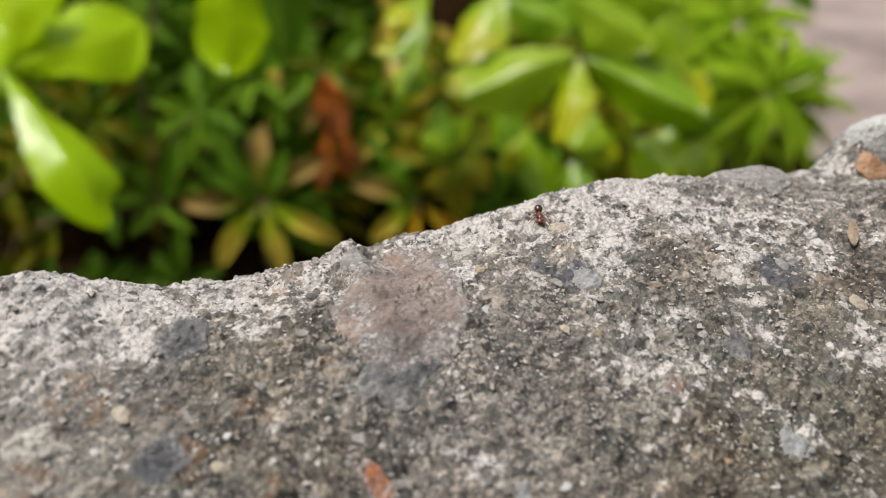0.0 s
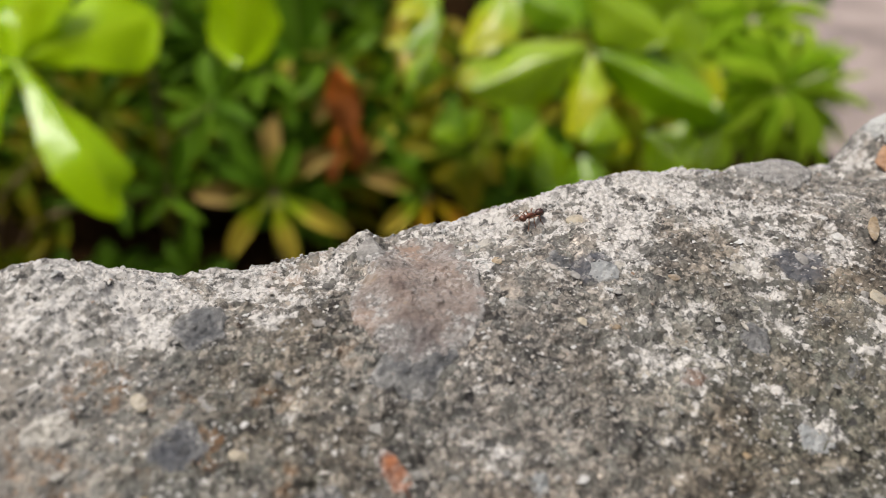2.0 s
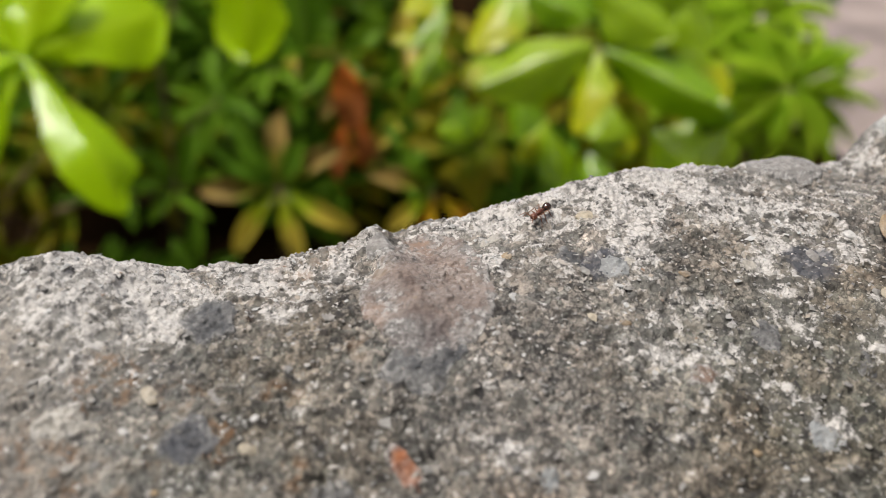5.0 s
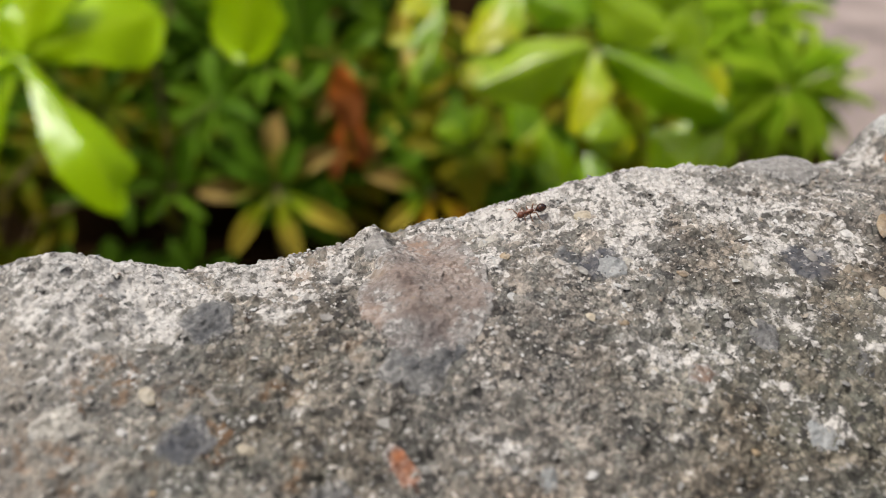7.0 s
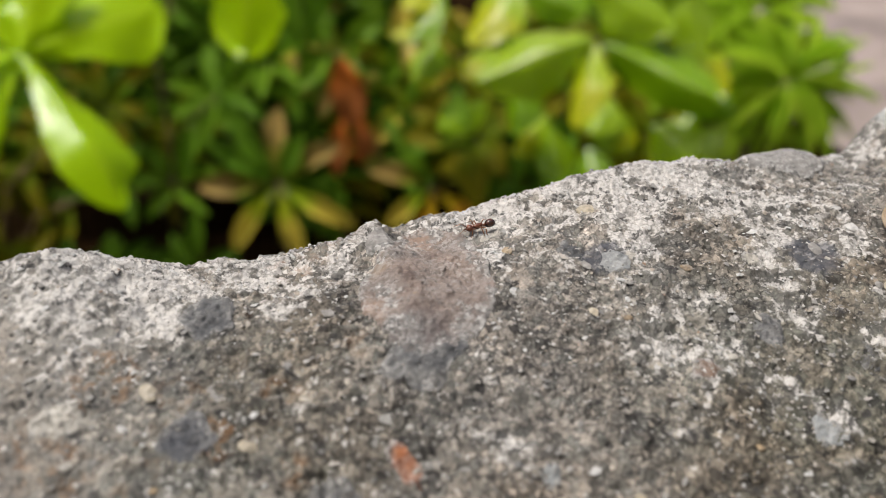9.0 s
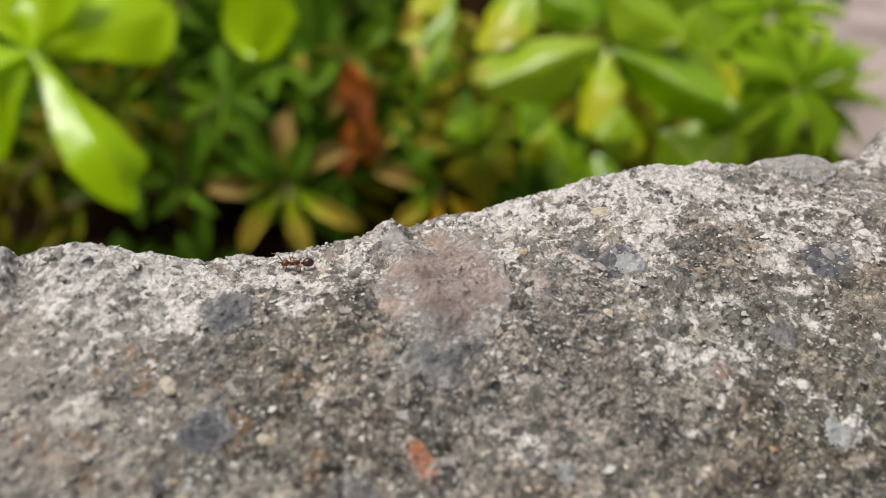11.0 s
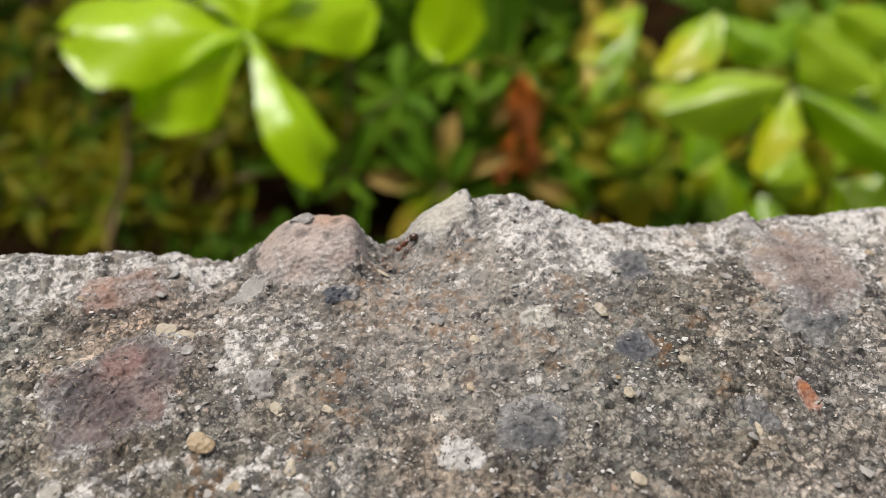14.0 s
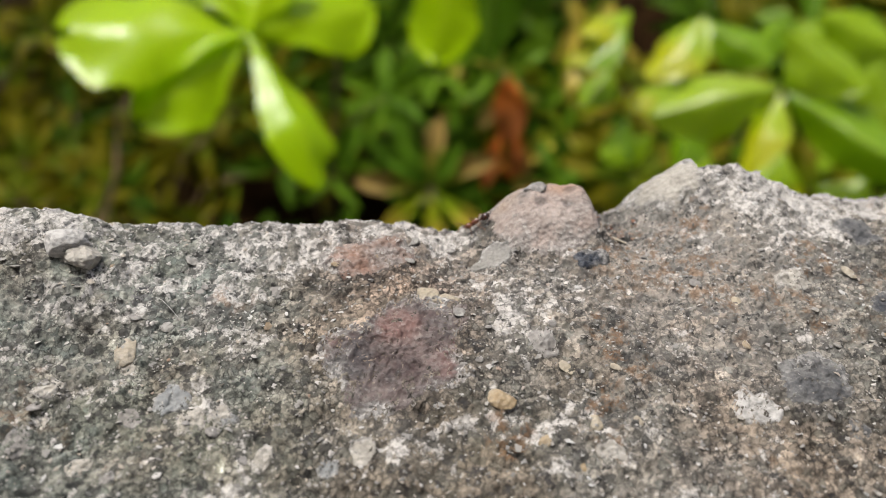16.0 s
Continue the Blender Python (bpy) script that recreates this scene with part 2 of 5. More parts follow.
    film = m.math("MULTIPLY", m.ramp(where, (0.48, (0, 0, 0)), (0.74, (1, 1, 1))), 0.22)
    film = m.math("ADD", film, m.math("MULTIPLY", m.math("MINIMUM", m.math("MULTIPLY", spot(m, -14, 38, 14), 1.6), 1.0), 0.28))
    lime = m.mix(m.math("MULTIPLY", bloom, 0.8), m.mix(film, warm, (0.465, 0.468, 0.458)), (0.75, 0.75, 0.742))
    pits = m.ramp(m.noise(900, 5, 0.7), (0.375, (1, 1, 1)), (0.42, (0, 0, 0)))
    pitted = m.mix(m.math("MULTIPLY", pits, 0.85), lime, (0.05, 0.05, 0.052))
    dirt = m.math("ADD", m.math("ADD", m.math("MULTIPLY", spot(m, -9, 34, 9), 0.22), m.math("MULTIPLY", spot(m, -19, 40, 9), 0.22)), m.noise(140, 3))
    for x, y, r in ((-14.5, 42.0, 2.0), (-15.8, 35.6, 2.4), (-24.2, 32.8, 2.4), (-23.1, 30.2, 2.6), (-25.8, 27.1, 2.2), (-7.2, 37.0, 2.4), (-1.7, 31.6, 2.0), (1.6, 28.1, 1.5), (-32.9, 25.5, 2.4), (-20, 43.3, 2.6), (1.6, 33.2, 2.0)):
        dirt = m.math("ADD", dirt, m.math("MULTIPLY", spot(m, x, y, r), 0.42))
    rust = m.math("MULTIPLY", m.ramp(dirt, (0.62, (0, 0, 0)), (0.74, (1, 1, 1))), m.ramp(m.noise(900, 6, 0.75), (0.49, (0, 0, 0)), (0.58, (1, 1, 1))))
    stained = m.mix(m.math("MULTIPLY", rust, 0.55), pitted, (0.26, 0.145, 0.07))
    # Two smears of dark blue-grey stone dust.
    smear = m.math("ADD", m.math("MULTIPLY", m.math("ADD", spot(m, 24.4, 37.6, 2.6), spot(m, 39.0, 33.6, 3.0)), 1.3), m.math("SUBTRACT", m.noise(420, 5, 0.7), 0.5))
    stained = m.mix(m.math("MULTIPLY", m.ramp(smear, (0.42, (0, 0, 0)), (0.62, (1, 1, 1))), 0.65), stained, (0.085, 0.095, 0.125))
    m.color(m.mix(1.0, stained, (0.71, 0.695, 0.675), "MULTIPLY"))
    # Small plates at uneven heights.
    plates = m.math("ADD", m.math("MULTIPLY", tone, 0.9), m.math("MULTIPLY", small, 0.55))
    return m.bump(m.math("ADD", plates, m.math("MULTIPLY", m.noise(1500, 4, 0.6), 0.5)), 0.85, 0.00016).m


def stone_material(name, low, mid, high, scale=700, rough=0.75, dust=0.4, tints=(), edge=0.9):
    """A stone of the aggregate, grained, with cement dust in its hollows and coloured veins at given places."""
    m = Mat(name, rough, 0.3)
    m.pos = m.t.nodes.new("ShaderNodeNewGeometry").outputs["Position"]
    grain = m.ramp(m.noise(scale, 6, 0.72), (0.32, low), (0.5, mid), (0.68, high))
    grain = m.mix(m.math("MULTIPLY", m.ramp(speckle(m, 0.00022), (0.0, (1, 1, 1)), (0.16, (0, 0, 0))), 0.3), grain, (0.06, 0.055, 0.05))
    for x, y, r, c in tints:
        vein = m.math("ADD", m.math("MULTIPLY", spot(m, x, y, r), 1.5), m.math("SUBTRACT", m.noise(450, 5, 0.7), 0.5))
        grain = m.mix(m.math("MULTIPLY", m.ramp(vein, (0.30, (0, 0, 0)), (0.9, (1, 1, 1))), 0.6), grain, c)
    rim = m.node("SeparateXYZ", Vector=m.t.nodes.new("ShaderNodeTexCoord").outputs["UV"]).outputs[0]
    rim = m.ramp(m.math("ADD", rim, m.math("MULTIPLY", m.math("SUBTRACT", m.noise(380, 6, 0.72), 0.5), 2.8)), (0.62, (0, 0, 0)), (1.05, (1, 1, 1)))
    film = m.math("MULTIPLY", m.ramp(m.noise(scale * 0.45, 5, 0.7), (0.42, (0, 0, 0)), (0.62, (1, 1, 1))), dust)
    film = m.math("MAXIMUM", film, m.math("MULTIPLY", rim, edge))
    cement = m.ramp(speckle(m, 0.00026), (0.0, (0.15, 0.147, 0.145)), (0.5, (0.31, 0.302, 0.292)), (1.0, (0.58, 0.57, 0.555)))
    m.color(m.mix(1.0, m.mix(film, grain, cement), AGE, "MULTIPLY"))
    return m.bump(m.math("ADD", m.noise(scale * 2.4, 5, 0.7), m.cells(2600)), 0.6, 0.00018).m


def sand_material():
    """Sand grains of many minerals, one colour a grain."""
    m = Mat("sand_grains", 0.6, 0.4)
    r = m.t.nodes.new("ShaderNodeNewGeometry").outputs["Random Per Island"]
    c = m.ramp(r, (0.0, (0.10, 0.10, 0.105)), (0.08, (0.22, 0.215, 0.21)), (0.40, (0.33, 0.32, 0.305)), (0.62, (0.46, 0.445, 0.42)), (0.78, (0.44, 0.37, 0.29)), (0.88, (0.72, 0.70, 0.68)), (0.97, (0.62, 0.61, 0.59)), (1.0, (0.32, 0.18, 0.10)))
    m.color(m.mix(1.0, m.mix(m.math("MULTIPLY", m.noise(1600, 3), 0.5), c, (0.33, 0.32, 0.30)), AGE, "MULTIPLY"))
    return m.bump(m.noise(3000, 4), 0.3, 0.0001).m


def leaf_material(name, young, old, tip=None, gloss=0.28, through=0.35, vein=(0.22, 0.33, 0.05), sheen=0.55):
    """A living leaf: two greens, pale midrib and side veins, light shining through."""
    m = Mat(name, gloss, sheen)
    uv = m.t.nodes.new("ShaderNodeTexCoord").outputs["UV"]
    sep = m.node("SeparateXYZ", Vector=uv)
    r = m.t.nodes.new("ShaderNodeObjectInfo").outputs["Random"]
    base = m.mix(m.math("ADD", m.math("MULTIPLY", r, 0.7), m.math("MULTIPLY", m.noise(5, 3), 0.4)), young, old)
    across = m.math("ABSOLUTE", m.math("SUBTRACT", sep.outputs[0], 0.5))
    mid = m.math("LESS_THAN", across, 0.018)
    side = m.math("SINE", m.math("MULTIPLY", m.math("SUBTRACT", sep.outputs[1], m.math("MULTIPLY", across, 0.55)), 75.0))
    veins = m.math("MAXIMUM", m.math("MULTIPLY", mid, 0.8), m.math("MULTIPLY", m.math("GREATER_THAN", side, 0.93), 0.25))
    base = m.mix(veins, base, vein)
    if tip:
        edge = m.math("ADD", m.math("MULTIPLY", sep.outputs[1], 1.1), m.math("MULTIPLY", m.noise(4, 3), 0.8))
        base = m.mix(m.ramp(edge, (0.75, (0, 0, 0)), (1.25, (1, 1, 1))), base, tip)
    m.color(base).bump(m.math("ADD", side, m.math("MULTIPLY", m.noise(8, 3), 2.0)), 0.04, 0.002)
    out = m.t.nodes["Material Output"]
    glow = m.node("BsdfTranslucent", Color=base)
    both = m.node("MixShader", Fac=through)
    m.t.links.new(m.b.outputs[0], both.inputs[1])
    m.t.links.new(glow.outputs[0], both.inputs[2])
    m.t.links.new(both.outputs[0], out.inputs["Surface"])
    return m.m


def plain(name, a, b, scale, rough=0.8, spec=0.3, strength=0.3, depth=0.001):
    m = Mat(name, rough, spec)
    m.color(m.ramp(m.noise(scale, 5), (0.35, a), (0.65, b)))
    return m.bump(m.noise(scale * 3, 5), strength, depth).m


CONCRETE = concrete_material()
SAND = sand_material()
LIME = stone_material("lime_flake", (0.48, 0.485, 0.475), (0.68, 0.685, 0.675), (0.80, 0.805, 0.795), 900, 0.85, dust=0.25)
STONES = {
    "pink": stone_material("pink_stone", (0.30, 0.225, 0.195), (0.46, 0.375, 0.335), (0.60, 0.52, 0.48), 520, dust=0.45, edge=0.7,
                           tints=((-24.0, 47.2, 3.0, (0.50, 0.30, 0.19)), (-28.5, 46.5, 1.8, (0.45, 0.33, 0.24)), (-26.4, 44.6, 0.8, (0.05, 0.04, 0.04)), (-24.2, 44.2, 0.8, (0.05, 0.04, 0.04)), (-27.4, 45.9, 0.8, (0.05, 0.04, 0.04)), (-23.6, 45.9, 0.8, (0.06, 0.05, 0.05)))),
    "rose": stone_material("rose_grey_stone", (0.14, 0.105, 0.092), (0.25, 0.193, 0.168), (0.36, 0.30, 0.272), 520, dust=0.6,
                           tints=((14.4, 45.2, 3.2, (0.42, 0.27, 0.19)), (15.6, 40.0, 2.8, (0.40, 0.26, 0.19)), (8.3, 37.3, 2.4, (0.42, 0.27, 0.19)), (9.6, 42.5, 2.2, (0.38, 0.28, 0.19)), (10.4, 33.3, 4.4, (0.08, 0.075, 0.085)))),
    "pale": stone_material("pale_stone", (0.38, 0.355, 0.31), (0.55, 0.52, 0.46), (0.68, 0.65, 0.59), 500, 0.6, dust=0.4),
    "orange": stone_material("orange_stone", (0.30, 0.14, 0.06), (0.50, 0.27, 0.14), (0.62, 0.40, 0.25), 500, 0.5),
    "tan": stone_material("tan_stone", (0.22, 0.15, 0.08), (0.38, 0.28, 0.17), (0.52, 0.42, 0.29), 700),
    "white": stone_material("white_stone", (0.45, 0.44, 0.42), (0.68, 0.67, 0.65), (0.80, 0.79, 0.78), 900, 0.7, dust=0.6),
    "cream": stone_material("cream_stone", (0.40, 0.34, 0.24), (0.54, 0.47, 0.35), (0.66, 0.60, 0.48), 800, 0.45),
    "amber": stone_material("amber_stone", (0.32, 0.22, 0.11), (0.45, 0.34, 0.20), (0.56, 0.46, 0.31), 800, 0.45),
    "blue": stone_material("blue_grey_stone", (0.22, 0.24, 0.255), (0.32, 0.34, 0.35), (0.44, 0.455, 0.46), 700, dust=0.45),
    "chalk": stone_material("chalky_stone", (0.52, 0.53, 0.52), (0.66, 0.67, 0.66), (0.78, 0.79, 0.78), 600, 0.7, dust=0.2),
    "flint": stone_material("dark_blue_flint", (0.012, 0.016, 0.026), (0.035, 0.045, 0.065), (0.13, 0.14, 0.16), 900, 0.4, dust=0.1),
    "smooth": stone_material("smooth_grey_stone", (0.27, 0.26, 0.24), (0.34, 0.33, 0.308), (0.42, 0.408, 0.38), 260, 0.6, dust=0.65),
    "dark": stone_material("dark_stone", (0.05, 0.053, 0.06), (0.11, 0.113, 0.12), (0.20, 0.203, 0.205), 800, dust=0.45, edge=0.65),
    "slate": stone_material("slate_stone", (0.022, 0.026, 0.036), (0.05, 0.055, 0.068), (0.14, 0.145, 0.16), 800, 0.6, dust=0.25, edge=0.5),
    "grey": stone_material("grey_stone", (0.21, 0.20, 0.19), (0.33, 0.315, 0.30), (0.46, 0.44, 0.42), 700, dust=0.55),
    "rust": stone_material("rust_flake", (0.24, 0.07, 0.025), (0.40, 0.145, 0.06), (0.50, 0.23, 0.12), 900, 0.85),
    "brown": stone_material("brown_stone", (0.13, 0.07, 0.045), (0.22, 0.13, 0.09), (0.32, 0.21, 0.15), 800, dust=0.5),
    "red": stone_material("red_stone", (0.17, 0.09, 0.065), (0.29, 0.18, 0.14), (0.38, 0.29, 0.25), 500, dust=0.7, tints=((-41.9, 43.0, 2.2, (0.48, 0.24, 0.15)),)),
    "plum": stone_material("plum_stone", (0.045, 0.034, 0.038), (0.105, 0.072, 0.072), (0.22, 0.16, 0.15), 420, dust=0.35,
                           tints=((-38.6, 35.2, 2.6, (0.27, 0.115, 0.095)), (-43.9, 34.6, 1.8, (0.25, 0.12, 0.10)), (-35.0, 31.6, 2.6, (0.22, 0.10, 0.09)), (-42.0, 32.8, 2.2, (0.055, 0.055, 0.065)))),
}
LEAF_BRIGHT = leaf_material("bright_leaf", (0.48, 0.72, 0.001), (0.38, 0.64, 0.001), None, 0.20, 0.5, (0.52, 0.72, 0.02), 0.24)
LEAF_LIME = leaf_material("lime_leaf", (0.44, 0.58, 0.002), (0.26, 0.44, 0.002), (0.44, 0.48, 0.004), 0.3, 0.45, (0.42, 0.52, 0.03), 0.4)
LEAF_BROAD = leaf_material("broad_green_leaf", (0.37, 0.53, 0.002), (0.16, 0.35, 0.002), None, 0.30, 0.5, (0.34, 0.5, 0.03), 0.7)
LEAF_GREEN = leaf_material("green_leaf", (0.16, 0.29, 0.012), (0.075, 0.18, 0.010), None, 0.4, 0.4, sheen=0.1)
# Leaf green set extra dark: the shrubs' inner shade is partly in this colour.
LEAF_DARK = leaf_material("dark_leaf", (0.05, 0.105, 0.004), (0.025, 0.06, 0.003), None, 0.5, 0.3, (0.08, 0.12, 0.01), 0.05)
LEAF_OLIVE = leaf_material("olive_leaf", (0.13, 0.16, 0.004), (0.06, 0.10, 0.003), (0.13, 0.12, 0.004), 0.5, 0.35, (0.14, 0.15, 0.01), 0.06)
LEAF_ROSETTE = leaf_material("rosette_leaf", (0.27, 0.40, 0.008), (0.37, 0.43, 0.008), (0.50, 0.40, 0.05), 0.34, 0.35, sheen=0.5)
LEAF_GOLD = leaf_material("golden_leaf", (0.50, 0.40, 0.010), (0.58, 0.36, 0.012), (0.60, 0.30, 0.03), 0.34, 0.35, (0.55, 0.42, 0.05), 0.4)
LEAF_TAN = leaf_material("withered_leaf", (0.20, 0.18, 0.018), (0.15, 0.16, 0.012), (0.26, 0.18, 0.05), 0.6, 0.3, (0.22, 0.19, 0.04), 0.1)
LEAF_NARROW = leaf_material("narrow_leaf", (0.50, 0.66, 0.05), (0.36, 0.56, 0.03), None, 0.35, 0.45, sheen=0.3)
LEAF_RED = leaf_material("dead_red_leaf", (0.50, 0.14, 0.02), (0.38, 0.10, 0.015), (0.34, 0.11, 0.03), 0.7, 0.3, (0.42, 0.16, 0.05), 0.06)
BARK = plain("bark", (0.13, 0.085, 0.045), (0.25, 0.17, 0.095), 60)
# Soil blacker than humus, with the shade under the shrubs put into its colour.
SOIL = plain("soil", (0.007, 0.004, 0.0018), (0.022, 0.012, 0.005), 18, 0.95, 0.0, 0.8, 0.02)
PATH = plain("path", (0.17, 0.14, 0.13), (0.33, 0.275, 0.25), 5, 0.9, 0.2, 0.4, 0.004)
SHELL = plain("ant_shell", (0.055, 0.016, 0.007), (0.15, 0.045, 0.018), 2500, 0.28, 0.6, 0.15, 0.00003)
SHELL_DARK = plain("ant_gaster", (0.016, 0.007, 0.005), (0.07, 0.022, 0.011), 2500, 0.22, 0.7, 0.1, 0.00003)
SHELL_LEG = plain("ant_leg", (0.13, 0.055, 0.026), (0.24, 0.11, 0.055), 3000, 0.35, 0.5, 0.1, 0.00002)
EYE_BLACK = plain("ant_eye", (0.004, 0.004, 0.004), (0.012, 0.01, 0.01), 3000, 0.15, 0.7, 0.0)


# ---- building helpers ----
def part(name, bm, material, parent=None, label="", smooth=True):
    """Links a bmesh as one mesh object under a thing or a part."""
    me = bpy.data.meshes.new(name)
    bm.to_mesh(me)
    bm.free()
    if smooth:
        me.shade_smooth()
    me.materials.append(material)
    ob = new(name, me)
    ob.parent = parent
    return tagged(ob, label)


def grid_mesh(name, verts, rows, cols, material):
    """A mesh from a numpy grid of places, rows by cols."""
    me = bpy.data.meshes.new(name)
    i = np.arange(rows * cols).reshape(rows, cols)
    quads = np.stack([i[:-1, :-1], i[:-1, 1:], i[1:, 1:], i[1:, :-1]], -1).reshape(-1, 4)
    me.vertices.add(len(verts))
    me.vertices.foreach_set("co", verts.astype(np.float32).ravel())
    me.loops.add(quads.size)
    me.loops.foreach_set("vertex_index", quads.ravel().astype(np.int32))
    me.polygons.add(len(quads))
    me.polygons.foreach_set("loop_start", np.arange(0, quads.size, 4, dtype=np.int32))
    me.update(calc_edges=True)
    me.validate()
    me.shade_smooth()
    me.materials.append(material)
    return me


def lattice(x, y, cell, seed):
    """Smooth value noise, -1 to 1, over numpy arrays."""
    table = np.random.default_rng(seed).uniform(-1, 1, (256, 256))
    u, v = x / cell + 1000.0, y / cell + 1000.0
    i, j = np.floor(u).astype(int), np.floor(v).astype(int)
    a, b = u - i, v - j
    a, b = a * a * (3 - 2 * a), b * b * (3 - 2 * b)
    at = lambda p, q: table[p % 256, q % 256]
    return (at(i, j) * (1 - a) + at(i + 1, j) * a) * (1 - b) + (at(i, j + 1) * (1 - a) + at(i + 1, j + 1) * a) * b


def flakes(x, y, cell, seed):
    """Random plateaus with cracks between them: a height from -1 to 1, and how near a crack is, 0 to 1."""
    table = np.random.default_rng(seed).uniform(0, 1, (3, 128, 128))
    wx, wy = x + cell * 0.35 * lattice(x, y, cell * 0.8, seed + 50), y + cell * 0.35 * lattice(x, y, cell * 0.8, seed + 60)
    u, v = wx / cell + 1000.0, wy / cell + 1000.0
    i, j = np.floor(u).astype(int), np.floor(v).astype(int)
    first, second, height = np.full(u.shape, 9.0), np.full(u.shape, 9.0), np.zeros(u.shape)
    for di in (-1, 0, 1):
        for dj in (-1, 0, 1):
            p, q = (i + di) % 128, (j + dj) % 128
            d = np.hypot(i + di + table[0, p, q] - u, j + dj + table[1, p, q] - v)
            nearer = d < first
            second = np.where(nearer, first, np.minimum(second, d))
            height = np.where(nearer, table[2, p, q] * 2 - 1, height)
            first = np.minimum(first, d)
    return height, np.clip(1 - (second - first) / 0.22, 0, 1)


# ---- the concrete wall ----
def ridge(x):
    """Height of the wall's far rim along x, in mm."""
    g = lambda c, w: np.exp(-((x - c) / w) ** 2)
    s = lambda c, w: 1 / (1 + np.exp(-(x - c) / w))
    h = 716.25 + 3.9 * g(-9.8, 6.0) + 1.4 * g(32, 8) + 0.5 * g(20, 8) + 0.9 * g(11.3, 1.3)
    h += 2.4 * g(-65, 7) - 1.5 * g(-33.0, 3) - 0.9 * g(-19.6, 1.6) - 2.2 * s(44, 2.5)
    return h


def top(x, y):
    """Height of the worn concrete top over (x, y), in mm, before the fine relief."""
    s = 1 / (1 + np.exp((x + 38) / 7))
    inner = 1.1 * np.exp(-((x - 10) / 18) ** 2) - 3.0 * s
    near = np.exp(-(np.maximum(46 - y, 0) / 7) ** 2)
    z = 717 - 0.047 * np.maximum(40 - y, 0) ** 1.5
    z = z + (ridge(x) - 717) * near + inner * (1 - near)
    # Stones of the rim that swell out of the concrete.
    s = lambda c, w: 1 / (1 + np.exp(-np.clip((x - c) / w, -40, 40)))
    deep = lambda c, w: np.exp(-((y - c) / w) ** 4)
    z = z + 2.6 * s(-29.0, 0.6) * s(-21.7, -0.34) * deep(45.6, 4.2)
    z = z + 1.72 * s(-17.5, 0.40) * s(-12.8, -0.14) * deep(46.4, 3.2)
    z = z + 1.35 * np.exp(-((x - 47) / 3.3) ** 4) * deep(46.4, 3.0)
    z = z + 4.2 * s(57.3, 0.5) * s(65, -0.6) * deep(47.0, 3.2)
    return z - np.maximum(y - 46.3, 0) ** 2 / 3.5


# Large stones with a smooth face, sunk in the concrete: x, y, half width, half length.
BEDS = ((-25.5, 45.1, 4.0, 3.9), (-15.4, 45.9, 2.4, 2.4), (47.0, 46.0, 3.2, 2.6), (61.0, 46.2, 3.4, 3.1), (12.2, 39.4, 4.6, 6.6), (-30.6, 41.7, 1.5, 1.4), (-1.0, 40.7, 1.5, 2.0))


def swell(x, y):
    """The broad unevenness of the top, in mm."""
    return 0.35 * lattice(x, y, 5.0, 1) + 0.20 * lattice(x, y, 1.9, 2)


def relief(x, y):
    """The weathered skin of the concrete: humps, flakes, cracks and pits, in mm."""
    x, y = np.asarray(x, float), np.asarray(y, float)
    r = 0.10 * lattice(x + 3, y, 0.85, 3) + 0.04 * lattice(x, y + 5, 0.42, 4)
    for cell, rise, crack, seed in ((1.15, 0.10, 0.05, 21), (0.55, 0.11, 0.06, 22), (0.34, 0.08, 0.05, 23)):
        height, gap = flakes(x, y, cell, seed)
        r = r + rise * height - crack * gap
    # Cracks round a dark stone.
    bends = ((1.5, 27.8), (3.0, 27.9), (2.6, 26.5), (2.9, 25.0), (2.5, 24.2), (0.9, 22.9))
    for (ax, ay), (bx, by) in zip(bends, bends[1:]):
        k = np.clip(((x - ax) * (bx - ax) + (y - ay) * (by - ay)) / ((bx - ax) ** 2 + (by - ay) ** 2), 0, 1)
        r = r - 0.45 * np.exp(-((x - ax - k * (bx - ax)) ** 2 + (y - ay - k * (by - ay)) ** 2) / 0.02)
    r = r - 0.5 * np.maximum(lattice(x, y, 0.75, 5) - 0.4, 0) - 0.4 * np.maximum(lattice(x, y, 1.4, 6) - 0.45, 0)
    for a, b, rx, ry in BEDS:
        r = r - 0.45 * np.exp(-(((x - a) / rx) ** 2 + ((y - b) / ry) ** 2) ** 3)
    return r + swell(x, y)


def skin(x, y):
    return top(x, y) + relief(x, y)


def concrete_wall():
    xs = np.concatenate([-78 - np.geomspace(2900, 1, 40) + 1, np.linspace(-77, 72, 1660), 72 + np.geomspace(1, 2900, 40)])
    ys = np.concatenate([np.linspace(-190, 14.6, 22), np.linspace(15, 48.6, 370), np.linspace(48.9, 53.5, 12)])
    x, y = np.meshgrid(xs, ys)
    z = skin(x, y)
    v = np.stack([x, y, z], -1)
    back, front = v[-1:].copy(), v[:1].copy()
    back[..., 1] += 2.0
    back[..., 2] = 0.0
    front[..., 2] = 0.0
    v = np.concatenate([front, v, back])
    ends = v[:, :1].copy(), v[:, -1:].copy()
    for end in ends:
        end[..., 2] = 0.0
    v = np.concatenate([ends[0], v, ends[1]], axis=1)
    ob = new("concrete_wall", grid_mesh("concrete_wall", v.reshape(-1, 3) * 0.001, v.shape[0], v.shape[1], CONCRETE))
    return tagged(ob, "weathered grey concrete wall top with embedded pebbles and sand", "wall", kind="structure")


def icosphere(level):
    bm = bmesh.new()
    bmesh.ops.create_icosphere(bm, subdivisions=level, radius=1.0)
    return bm


